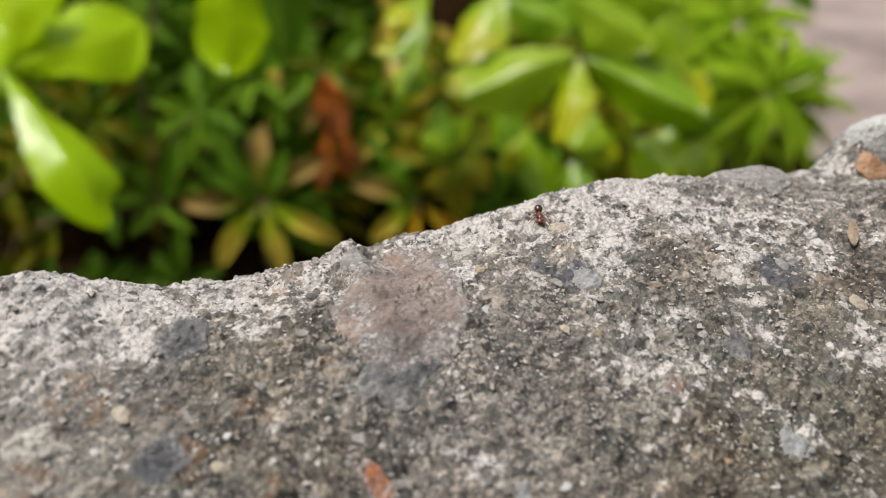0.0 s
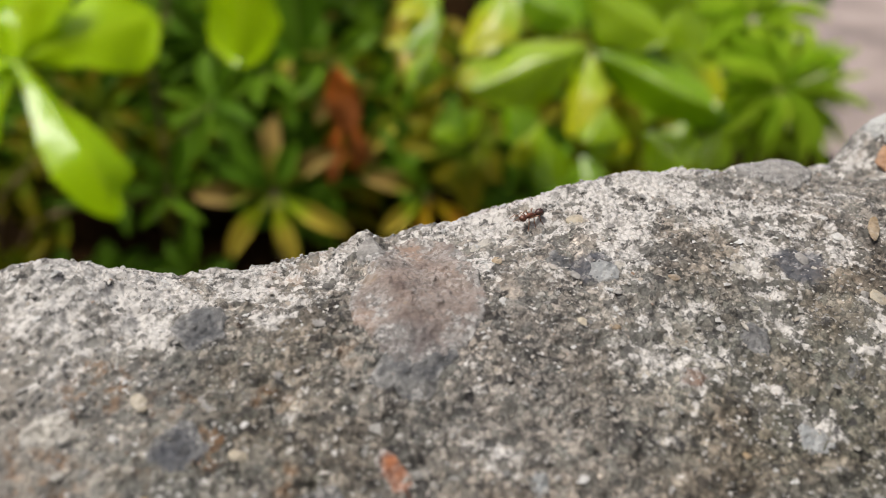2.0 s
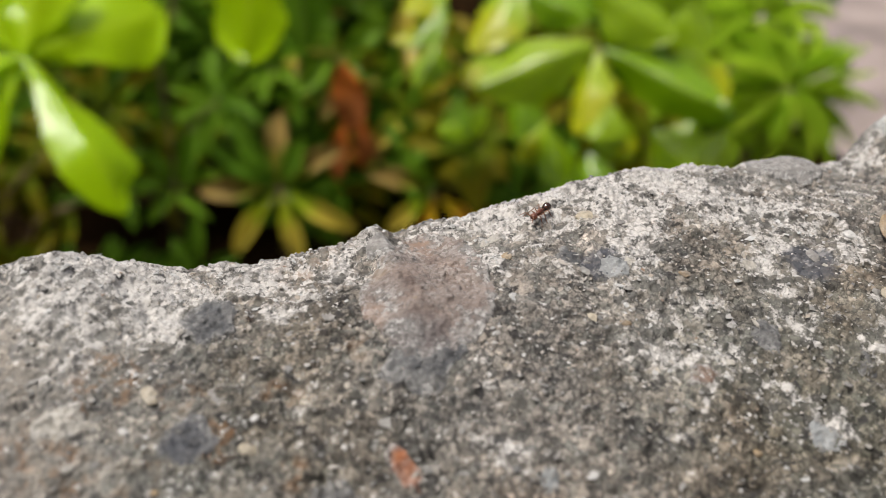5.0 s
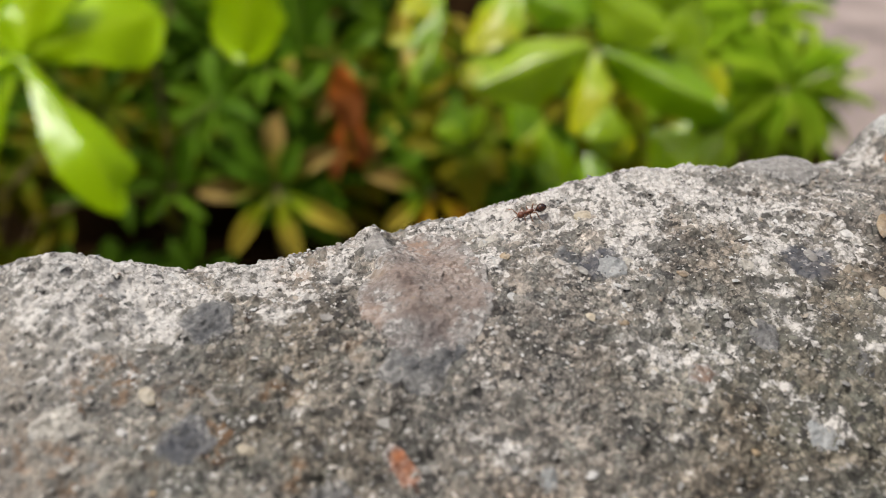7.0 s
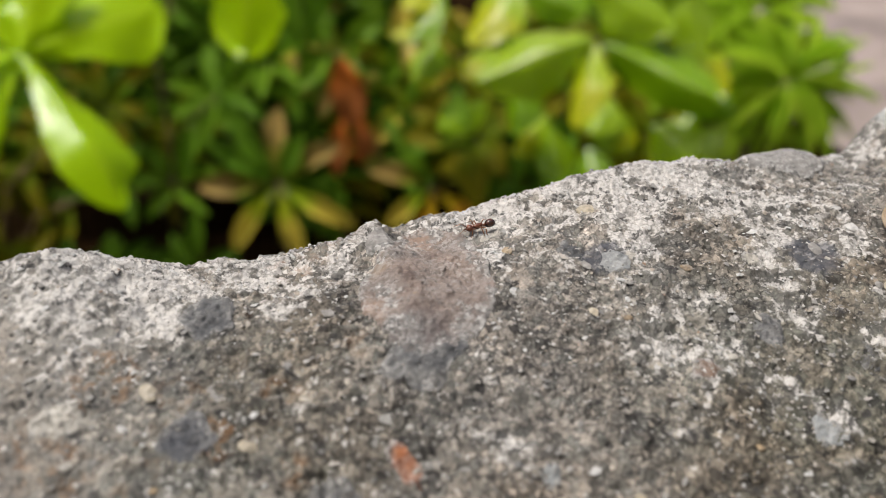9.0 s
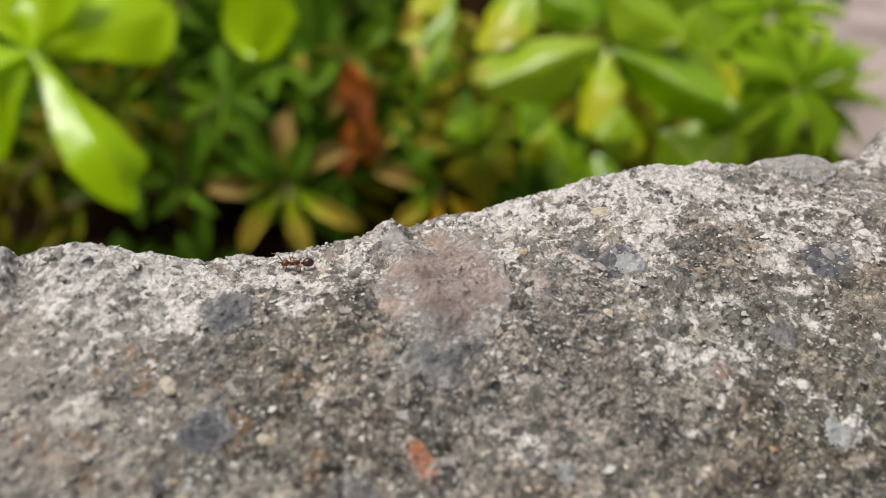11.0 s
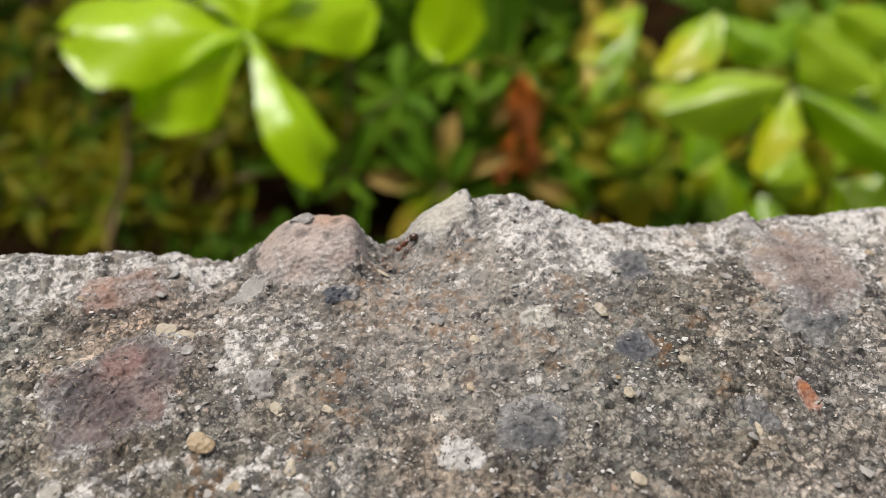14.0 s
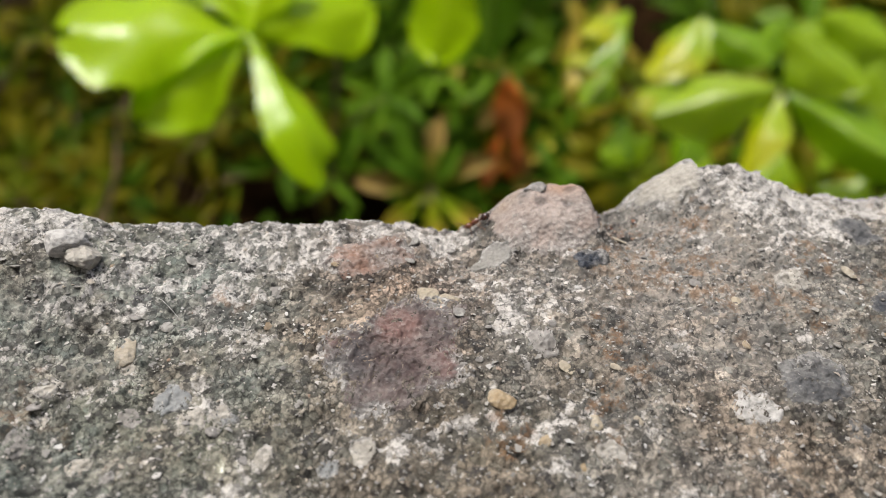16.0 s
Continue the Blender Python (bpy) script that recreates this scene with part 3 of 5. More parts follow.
def pebble_mesh(seed, level, rough=0.13, cuts=0):
    """A worn stone of unit size, uneven, with a few broken faces."""
    noise.seed_set(seed + 1)
    bm = icosphere(level)
    off = Vector((seed * 7.3, seed * 3.1, 0))
    for v in bm.verts:
        n = v.co.normalized()
        r = 1 + rough * noise.noise(n * 1.3 + off) + rough * 0.5 * noise.noise(n * 3.1 + off) + rough * 0.22 * noise.noise(n * 8.0 + off)
        v.co = n * r
    for k in range(cuts):
        way = noise.random_unit_vector()
        way.z *= 0.5
        way.normalize()
        for v in bm.verts:
            over = v.co.dot(way) - 0.72
            if over > 0:
                v.co -= way * over * 0.9
    return bm


wall = concrete_wall()
STONE_MESH = {}


def stone(x, y, rx, ry, rise, kind, turn=0.0, label="", big=False):
    """A stone of the wall at (x, y) in mm; rise: how far it stands out, as a share of its half height."""
    key = (kind, big and (x, y) or random.randrange(3))
    if key not in STONE_MESH:
        bm = pebble_mesh(len(STONE_MESH) + 1, 5 if big else 3, 0.2 if big else 0.3, 6)
        me = bpy.data.meshes.new("stone")
        bm.to_mesh(me)
        bm.free()
        me.shade_smooth()
        me.materials.append(STONES[kind])
        STONE_MESH[key] = me
    rz = min(rx, ry) * (0.25 if not big else 0.6)
    h = skin(x, y) + 0.06
    ob = new("stone", STONE_MESH[key])
    ob.parent = wall
    fx = (top(x + 1, y) - top(x - 1, y)) / 2
    fy = (top(x, y + 1) - top(x, y - 1)) / 2
    m = pose(x * 0.001, y * 0.001, (h + rz * (rise * 2 - 1)) * 0.001, math.degrees(math.atan(fy)), -math.degrees(math.atan(fx)), turn)
    ob.matrix_basis = m @ Matrix.Diagonal((rx * 0.001, ry * 0.001, rz * 0.001, 1))
    return tagged(ob, label)


def flush_stone(x, y, rx, ry, kind, turn=0.0, label="", rise=0.12, seed=0, worn=0.85, ragged=0.5):
    """A large stone worn level with the concrete: an uneven cap that follows the wall's top, its rim sunk below it."""
    bm = bmesh.new()
    uv = bm.loops.layers.uv.new("uv")
    rings, around = max(10, int(max(rx, ry) * 8)), max(30, int(max(rx, ry) * 26))
    c, s = math.cos(radians(turn)), math.sin(radians(turn))
    rows = []
    for i in range(1, rings + 1):
        p = i / rings
        row = []
        for k in range(around):
            a = k * math.tau / around
            d = Vector((math.cos(a), math.sin(a), 0))
            r = 1 + ragged * noise.noise(d * 1.2 + Vector((seed, 5, x))) + 0.10 * noise.noise(d * 4 + Vector((seed, 2, y))) + 0.05 * noise.noise(d * 12 + Vector((seed, 2, y)))
            u, v = math.cos(a) * rx * r * p, math.sin(a) * ry * r * p
            px, py = x + u * c - v * s, y + u * s + v * c
            row.append((px, py, p))
        rows.append(row)
    flat = np.array([q for row in rows for q in row] + [(x, y, 0.0)])
    z = top(flat[:, 0], flat[:, 1]) + worn * relief(flat[:, 0], flat[:, 1]) + (1 - worn) * swell(flat[:, 0], flat[:, 1]) + rise * (1 - flat[:, 2] ** 3) + 0.05 * lattice(flat[:, 0], flat[:, 1], 0.3, 12) - 0.5 * np.maximum(flat[:, 2] - 0.93, 0) / 0.07
    vs = [bm.verts.new((q[0] * 0.001, q[1] * 0.001, h * 0.001)) for q, h in zip(flat, z)]
    for i in range(rings - 1):
        for k in range(around):
            n = (k + 1) % around
            bm.faces.new((vs[i * around + k], vs[(i + 1) * around + k], vs[(i + 1) * around + n], vs[i * around + n]))
    for k in range(around):
        bm.faces.new((vs[-1], vs[k], vs[(k + 1) % around]))
    share = {v: q for v, q in zip(vs, flat[:, 2])}
    for f in bm.faces:
        for loop in f.loops:
            loop[uv].uv = (share[loop.vert], 0.5)
    return part("stone", bm, STONES[kind], wall, label)


# Large stones of the aggregate, worn level with the top.
for k, (kind, x, y, a, b, turn, rise, label) in enumerate([
    ("rose", 12.8, 39.0, 4.6, 7.4, -20, 0.16, "pinkish stone worn level with the concrete"), ("red", -39.8, 42.3, 3.4, 2.3, 10, 0.1, "reddish stone half sunk in the concrete"),
    ("plum", -38.7, 33.1, 5.9, 5.0, -25, 0.05, "dark plum-coloured stone worn level with the concrete"), ("smooth", -30.6, 41.7, 1.45, 1.4, 5, 0.04, "smooth pale grey stone worn level with the concrete"),
    # Last one here is no stone: a dark cap for its neighbour's shaded side.
    ("dark", 10.2, 32.5, 2.5, 1.6, 0, 0.12, ""), ("dark", -11.8, 27.1, 2.4, 2.3, 0, 0.08, ""), ("grey", 11.2, 45.2, 1.1, 1.3, 0, 0.15, ""), ("dark", -1.0, 40.7, 1.6, 2.1, 0, 0.45, ""), ("dark", -0.3, 39.4, 0.9, 0.7, 30, 0.4, ""),
    ("slate", -3.3, 31.9, 1.35, 1.7, 20, 0.1, ""), ("dark", 31.9, 29, 1.08, 1.3, 0, 0.1, ""),
]):
    flush_stone(x, y, a, b, kind, turn, label, rise, k * 3.7, {"rose": 0.5, "plum": 0.9, "red": 0.9, "smooth": 0.6, "grey": 0.35}.get(kind, 0.8), {"rose": 0.16, "plum": 0.55, "red": 0.45}.get(kind, 0.5))
for k, (kind, x, y, a, b) in enumerate([
    ("dark", 22.6, 38.7, 1.1, 1.1), ("dark", 3.3, 25.9, 1.4, 1.5), ("blue", 31, 22.3, 0.95, 1.15), ("blue", -53.6, 31.5, 1.3, 1.3), ("pale", -9.7, 35.1, 1.3, 1.2),
    ("brown", 26.1, 27.7, 1.15, 0.85), ("rust", 6.9, 26.8, 0.75, 1.45), ("grey", -29.1, 32, 1.1, 1.2), ("pale", -61.4, 33.5, 1.2, .7), ("white", -16.6, 25.6, 1.5, 1.3), ("dark", 50.5, 31.0, 1.2, 1.0),
]):
    flush_stone(x, y, a, b, kind, random.uniform(-40, 40), "", 0.06, k * 2.3)

# Stones that stand out of the rim.
flush_stone(-25.7, 45.0, 4.9, 4.7, "pink", 0, "rounded pink stone standing out of the rim", 0.12, 3.3, 0.4, 0.16)
flush_stone(-15.2, 45.9, 2.8, 2.9, "pale", 0, "pale angular stone standing out of the rim", 0.1, 8.1, 0.25)
flush_stone(47.0, 46.0, 3.6, 3.0, "grey", 0, "grey rounded stone at the rim", 0.1, 5.2, 0.25, 0.16)
flush_stone(61.0, 46.2, 3.9, 3.6, "chalk", 0, "pale grey stone at the rim", 0.15, 6.4, 0.3, 0.16)

# Smaller stones by colour: x, y, half width, half length.
for x, y, a, b in [(42.2, 29.6, .61, .7), (26.2, 43, .83, .8), (-4.9, 35.4, .47, .65), (-.4, 30.1, .44, .55), (21.6, 33.1, .5, .58), (-27.9, 30, .49, .62), (-36, 37.9, .95, .85),
                   (-34.6, 37.2, .75, .8), (-27.1, 25.8, .5, .6), (-14.4, 33.9, .36, .42), (-5, 28, .41, .45), (-5.9, 22.4, .47, .6), (3.1, 25, .42, .65), (-56.8, 35.6, .92, 1.2), (-24.5, 25.3, .34, .45)]:
    stone(x, y, a, b, 0.4, "cream", random.uniform(-40, 40))
for x, y, a, b in [(-32.7, 28.1, .85, .9), (-28.5, 23.4, .45, .52), (-30.5, 25.1, .42, .5), (-42.5, 41.5, .35, .3), (-15.2, 30.2, .3, .35)]:
    stone(x, y, a, b, 0.16, "amber", random.uniform(-40, 40))
for x, y, a, b in [(18.8, 43, 1.2, .8), (34.5, 34.8, .66, .73), (-50.4, 30.2, .85, .8), (-41.7, 26.3, .95, .9), (-51.8, 30, .68, .8), (-26.7, 23.9, 1.0, .7)]:
    flush_stone(x, y, a, b, "pale", random.uniform(-40, 40), "", 0.05, x, 0.8)
for x, y, a, b in [(-10.5, 23.3, .64, .75), (-55.9, 39.9, 1.0, .95), (36.5, 25.5, .9, .8)]:
    flush_stone(x, y, a, b, "dark", random.uniform(-40, 40), "", 0.0, x, 1.0)
flush_stone(25.2, 36.7, 1.1, 1.2, "blue", 0, "", 0.12, 7.7, 0.8)
for x, y, a, b in [(-43.8, 25.6, .8, .8), (14.0, 24.0, .8, .7)]:
    flush_stone(x, y, a, b, "blue", random.uniform(-40, 40), "", 0.03, x, 0.9)
for x, y, a, b in [(39.6, 34.2, .52, .64), (-47, 40, .9, .8)]:
    stone(x, y, a, b, 0.28, "grey", random.uniform(-40, 40))
stone(57.5, 43.6, 1.5, 1.6, 0.5, "orange", 10, "orange stone crumb at the rim")
stone(47.2, 35.4, 0.42, 1.9, 0.42, "tan", -43, "tan sliver of stone set in the concrete")
stone(-61.3, 43.0, 1.6, 1.3, 0.7, "white", 15, "pale crumb of stone lying on the concrete", True)
stone(-60.0, 42.3, 1.35, 1.3, 0.6, "pale", 60, "cream crumb of stone lying on the concrete", True)
flush_stone(-23.7, 39.3, 1.6, 1.05, "flint", 25, "dark slate-blue stone chip set in the concrete", 0.3, 4.4, 0.8)
stone(-20.3, 42.5, 0.32, 0.8, 0.8, "cream", 30, "pale sliver of stone in a notch of the rim")
stone(-47.5, 36.5, 0.4, 0.4, 0.4, "tan")
stone(44.2, 35.6, 0.5, 0.6, 0.7, "white")
stone(-26.3, 46.4, 1.0, 0.75, 0.95, "grey", 20, "small grey stone on top of a pink one", True)
# Small stones of the mix all over the top, and broad pale ones where it is washed out.
random.seed(77)
MIX = ["grey"] * 6 + ["pale"] * 3 + ["smooth"] * 3 + ["cream", "tan", "tan", "white"]
for _ in range(90):
    a = random.uniform(0.2, 0.5)
    stone(random.uniform(-70, 62), random.uniform(20, 45), a, a * random.uniform(0.8, 1.5), random.uniform(0.0, 0.24), random.choice(MIX), random.uniform(0, 180))
for _ in range(16):
    a = random.uniform(0.4, 0.85)
    flush_stone(random.uniform(-72, -47), random.uniform(23, 36), a, a * random.uniform(0.8, 1.4), random.choice(["pale", "blue", "grey", "pale", "smooth"]), random.uniform(0, 180), "", random.uniform(0.0, 0.05), a * 9, 0.9)
# Brown crumbs in the notch between two stones.
for _ in range(44):
    x, y, a = random.gauss(-19.8, 1.3), random.gauss(43.6, 0.8), random.uniform(0.08, 0.2)
    stone(x, y, a, a * random.uniform(0.8, 1.5), 0.7, random.choice(["brown", "rust", "tan", "brown"]), random.uniform(0, 180))


def crumbs(name, label, material, count, seed, mean, spread, lean, keep):
    """Flat, angular crumbs of one kind, lying at all angles on the wall's top, too many to count."""
    rng = np.random.default_rng(seed)
    x, y = rng.uniform(-75, 68, count), 48.0 - 32.5 * rng.uniform(0, 1, count) ** 1.1
    ok = keep(x, y, rng)
    x, y = x[ok], y[ok]
    n = len(x)
    size = np.exp(rng.normal(math.log(mean), spread, n)).clip(0.05, 0.5)
    a = np.linspace(0, math.tau, 6)[:5] + rng.uniform(-0.4, 0.4, (n, 5))
    r = rng.uniform(0.65, 1.3, (n, 5))
    ring = np.stack([np.cos(a) * r, np.sin(a) * r * rng.uniform(0.5, 1.0, (n, 1)), rng.uniform(-0.12, 0.12, (n, 5))], -1)
    cap = np.stack([rng.uniform(-0.35, 0.35, n), rng.uniform(-0.35, 0.35, n), rng.uniform(0.14, 0.38, n)], -1)[:, None]
    shape = np.concatenate([ring, cap, cap * (0.5, 0.5, -0.8)], 1) * size[:, None, None]
    turn, tip = rng.uniform(0, math.tau, n), np.radians(rng.normal(0, lean, n))
    c, s, p, q = np.cos(turn)[:, None], np.sin(turn)[:, None], np.cos(tip)[:, None], np.sin(tip)[:, None]
    u, v, w = shape[..., 0], shape[..., 1] * p - shape[..., 2] * q, shape[..., 1] * q + shape[..., 2] * p
    v = np.stack([u * c - v * s, u * s + v * c, w], -1) + np.stack([x, y, skin(x, y) - size * 0.06], -1)[:, None]
    tris = np.array([f for k in range(5) for f in ((k, (k + 1) % 5, 5), ((k + 1) % 5, k, 6))])
    f = tris[None] + (np.arange(n) * 7)[:, None, None]
    me = bpy.data.meshes.new(name)
    me.from_pydata((v.reshape(-1, 3) * 0.001).tolist(), [], f.reshape(-1, 3).tolist())
    me.materials.append(material)
    ob = new(name, me)
    ob.parent = wall
    return tagged(ob, label, kind="stuff")


def off_stones(x, y, rng):
    """Few crumbs cling to the smooth stones."""
    keep = np.ones(len(x), bool)
    for a, b, c, e in BEDS + ((-39, 33, 4.6, 4.8),):
        keep &= (((x - a) / c) ** 2 + ((y - b) / e) ** 2 > 1.05) | (rng.uniform(0, 1, len(x)) < 0.06)
    return keep


def washed(x, y, rng):
    """Lime gathers in patches, above all along the rim."""
    bias = 0.55 * lattice(x, y, 4.0, 71) + 0.45 * lattice(x, y, 1.6, 72) + 0.5 * np.clip((y - 38) / 8, 0, 1)
    bias = bias + 0.5 * np.exp(-((x - 30) / 16) ** 2 - ((y - 39) / 9) ** 2) + 0.6 * np.exp(-((x + 6) / 6) ** 2 - ((y - 45) / 4) ** 2) - 0.25
    return off_stones(x, y, rng) & (rng.uniform(0.0, 0.9, len(x)) < bias)


crumbs("sand", "embedded grey and tan sand grains", SAND, 19000, 5, 0.12, 0.4, 16, off_stones)
crumbs("lime_flakes", "pale flakes of lime on the concrete", LIME, 6500, 6, 0.165, 0.42, 14, washed)

# ---- the ground ----
def ground():
    n = 160
    u = np.linspace(-1, 1, n)
    xs = np.sign(u) * np.abs(u) ** 3 * 60
    x, y = np.meshgrid(xs, xs + 1.5)
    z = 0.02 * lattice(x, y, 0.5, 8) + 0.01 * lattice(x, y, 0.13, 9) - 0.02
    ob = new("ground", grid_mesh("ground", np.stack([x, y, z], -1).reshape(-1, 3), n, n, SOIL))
    return tagged(ob, "dark brown garden soil, darkened further to carry the shrubs' shade", "ground", kind="structure")


def paved_path():
    bm = bmesh.new()
    bmesh.ops.create_grid(bm, x_segments=60, y_segments=60, size=1.0)
    for v in bm.verts:
        v.co = Vector((3.35 + v.co.x * 2.2, 1.2 + v.co.y * 6.0, 0.018 + 0.004 * noise.noise(v.co * 30)))
    ob = part("path", bm, PATH)
    return tagged(ob, "pinkish grey gravel path beside the shrubs", "path", kind="structure")


def blocking_wall():
    """An added, unseen wall that closes the place behind the camera and blocks light."""
    bm = bmesh.new()
    bmesh.ops.create_cube(bm, size=1.0)
    for v in bm.verts:
        v.co = Vector((v.co.x * 8, -1.3 + v.co.y * 0.2, 1.5 + v.co.z * 3.1))
    bmesh.ops.bevel(bm, geom=bm.edges, offset=0.01, segments=2, affect="EDGES")
    ob = part("wall_south", bm, plain("blocker_coat", (0.30, 0.27, 0.24), (0.38, 0.35, 0.31), 6), smooth=False)
    return tagged(ob, "unseen plain wall added behind the camera to block light", "wall", kind="structure")


ground()
paved_path()
blocking_wall()


# ---- plants ----
def leaf_mesh(name, outline, fold, droop, wave, material, seed=0, long=14, wide=8, notch=0.0):
    """A leaf of unit length along +y and unit width, folded on its midrib and curved."""
    bm = bmesh.new()
    uv = bm.loops.layers.uv.new("uv")
    rows = []
    for i in range(long + 1):
        t = i / long
        w = outline(t) * 0.5
        row = []
        for j in range(wide + 1):
            s = j / wide * 2 - 1
            ripple = wave * math.sin(t * 11 + s * 2.2 + seed) * abs(s) + wave * 0.6 * noise.noise(Vector((t * 4, s * 2, seed * 3.7)))
            edge = 1 + 0.17 * noise.noise(Vector((t * 7, seed * 2.1 + (s > 0) * 9, 0))) + 0.09 * noise.noise(Vector((t * 17, seed * 2.1 + (s > 0) * 9, 3)))
            y = t - notch * (1 - abs(s)) * max(0, (t - 0.8) / 0.2) ** 2
            row.append((bm.verts.new((s * w * edge, y, fold * abs(s) * w - droop * t * t + ripple)), (j / wide, t)))
        rows.append(row)
    for a, b in zip(rows, rows[1:]):
        for j in range(wide):
            quad = [a[j], a[j + 1], b[j + 1], b[j]]
            f = bm.faces.new([q[0] for q in quad])
            for loop, q in zip(f.loops, quad):
                loop[uv].uv = q[1]
    bmesh.ops.remove_doubles(bm, verts=bm.verts, dist=1e-5)
    bmesh.ops.recalc_face_normals(bm, faces=bm.faces)
    me = bpy.data.meshes.new(name)
    bm.to_mesh(me)
    bm.free()
    me.shade_smooth()
    me.materials.append(material)
    return me


def obovate(t):
    return 0.10 + 0.9 * math.sin(math.pi * min(1, t ** 1.75)) ** 0.7 if t < 0.999 else 0.06


def elliptic(t):
    return 0.04 + 0.96 * math.sin(math.pi * t ** 1.05) ** 0.9 if t < 0.999 else 0.01


def lance(t):
    return 0.08 + 0.92 * math.sin(math.pi * t ** 0.8) if t < 0.999 else 0.01


def oblance(t):
    return 0.10 + 0.9 * math.sin(math.pi * t ** 1.35) if t < 0.999 else 0.02


KINDS = {}
for key, outline, fold, droop, wave, mat in [
    ("bright", obovate, -0.16, 0.10, 0.03, LEAF_BRIGHT), ("lime", elliptic, -0.30, 0.12, 0.02, LEAF_LIME), ("green", elliptic, 0.3, 0.15, 0.03, LEAF_GREEN),
    ("dark", elliptic, 0.3, 0.2, 0.03, LEAF_DARK), ("olive", elliptic, 0.3, 0.2, 0.03, LEAF_OLIVE), ("rosette", oblance, 0.35, 0.22, 0.02, LEAF_ROSETTE), ("gold", oblance, 0.35, 0.22, 0.02, LEAF_GOLD),
    ("broad", elliptic, -0.38, 0.12, 0.025, LEAF_BROAD), ("tan", oblance, 0.3, 0.3, 0.04, LEAF_TAN), ("narrow", lance, 0.4, 0.25, 0.01, LEAF_NARROW), ("flat", elliptic, -0.02, 0.04, 0.01, LEAF_BROAD), ("red", elliptic, 0.2, 0.1, 0.05, LEAF_RED),
]:
    KINDS[key] = [leaf_mesh("leaf", outline, fold, droop, wave, mat, k, long=26 if key == "bright" else 14, notch=0.10 if key == "bright" else 0.0) for k in range(3)]


def hanging_leaf():
    """The lobed, glossy leaf that bends over towards its tip."""
    bm = bmesh.new()
    uv = bm.loops.layers.uv.new("uv")
    rows = []
    for i in range(25):
        t = i / 24
        w = 0.5 * (0.10 + 0.9 * math.sin(math.pi * t ** 1.9) ** 0.75) if i < 24 else 0.05
        row = []
        for j in range(13):
            s = j / 6 - 1
            side = 1 + 0.05 * noise.noise(Vector((t * 9, s > 0, 2))) + 0.07 * noise.noise(Vector((t * 19, s > 0, 6)))
            if s < 0:
                side += 0.24 * math.exp(-((t - 0.76) / 0.09) ** 2)
                side *= 1 - 0.45 * min(1, max(0, (t - 0.81) / 0.06))
            z = (-0.13 if s > 0 else -0.20) * abs(s) * w - 0.15 * max(0, (t - 0.66) / 0.34) ** 1.5
            z += 0.006 * noise.noise(Vector((t * 4, s * 2, 4))) + 0.02 * max(0, -s) ** 3 * math.sin(t * 15)
            row.append((bm.verts.new((s * w * side, t, z)), (j / 12, t)))
        rows.append(row)
    for a, b in zip(rows, rows[1:]):
        for j in range(12):
            quad = [a[j], a[j + 1], b[j + 1], b[j]]
            f = bm.faces.new([q[0] for q in quad])
            for loop, q in zip(f.loops, quad):
                loop[uv].uv = q[1]
    me = bpy.data.meshes.new("leaf")
    bm.to_mesh(me)
    bm.free()
    me.shade_smooth()
    me.materials.append(LEAF_BRIGHT)
    return me


KINDS["hanging"] = [hanging_leaf()]


def put_leaf(parent, kind, base, tip, width, roll=0.0, up=(0, -0.45, 0.9), pick=None):
    """A leaf from its base to its tip, both in metres; roll turns it about its midrib."""
    base, tip = Vector(base), Vector(tip)
    y = (tip - base).normalized()
    x = y.cross(Vector(up)).normalized()
    z = x.cross(y)
    ob = new("leaf", random.choice(KINDS[kind]) if pick is None else KINDS[kind][pick])
    ob.parent = parent
    m = Matrix.Translation(base) @ Matrix((x, y, z)).transposed().to_4x4() @ pose(0, 0, 0, 0, roll, 0)
    size = (tip - base).length
    ob.matrix_basis = m @ Matrix.Diagonal((width, size, size, 1))
    return ob


def stem(name, points, thick, parent=None, thin=0.5):
    """A tapered, slightly crooked stalk through the given places."""
    bm = bmesh.new()
    rings = []
    pts = [Vector(p) for p in points]
    path = []
    for a, b in zip(pts, pts[1:]):
        path += [a.lerp(b, k / 4) for k in range(4)]
    path.append(pts[-1])
    for i, p in enumerate(path):
        d = (path[min(i + 1, len(path) - 1)] - path[max(i - 1, 0)]).normalized()
        a = d.orthogonal().normalized()
        b = d.cross(a)
        r = thick * (1 - (1 - thin) * i / (len(path) - 1)) * (1 + 0.15 * noise.noise(p * 40))
        rings.append([bm.verts.new(p + (a * math.cos(k * math.tau / 7) + b * math.sin(k * math.tau / 7)) * r) for k in range(7)])
    for p, q in zip(rings, rings[1:]):
        for k in range(7):
            bm.faces.new((p[k], p[(k + 1) % 7], q[(k + 1) % 7], q[k]))
    bm.faces.new(rings[-1])
    bm.faces.new(rings[0][::-1])
    bmesh.ops.recalc_face_normals(bm, faces=bm.faces)
    return part(name, bm, BARK, parent)


def plant(name, label, category, group=""):
    return tagged(new(name), label, category, group)


# The broad-leaved shrub whose glossy leaves hang nearest behind the wall.
near = plant("broadleaf_shrub", "shrub with glossy bright green rounded leaves behind the wall", "shrub", "broad-leaved shrubs")
stem("stem", [(-0.27, 0.76, 0.0), (-0.256, 0.70, 0.30), (-0.222, 0.70, 0.366), (-0.215, 0.70, 0.424), (-0.13, 0.63, 0.52), (-0.085, 0.574, 0.543)], 0.003, near, 0.35)
NODE = (-0.084, 0.573, 0.543)
put_leaf(near, "hanging", NODE, (-0.035, 0.462, 0.490), 0.045, -13, pick=0)
put_leaf(near, "bright", NODE, (-0.161, 0.522, 0.502), 0.062, -8, pick=1)
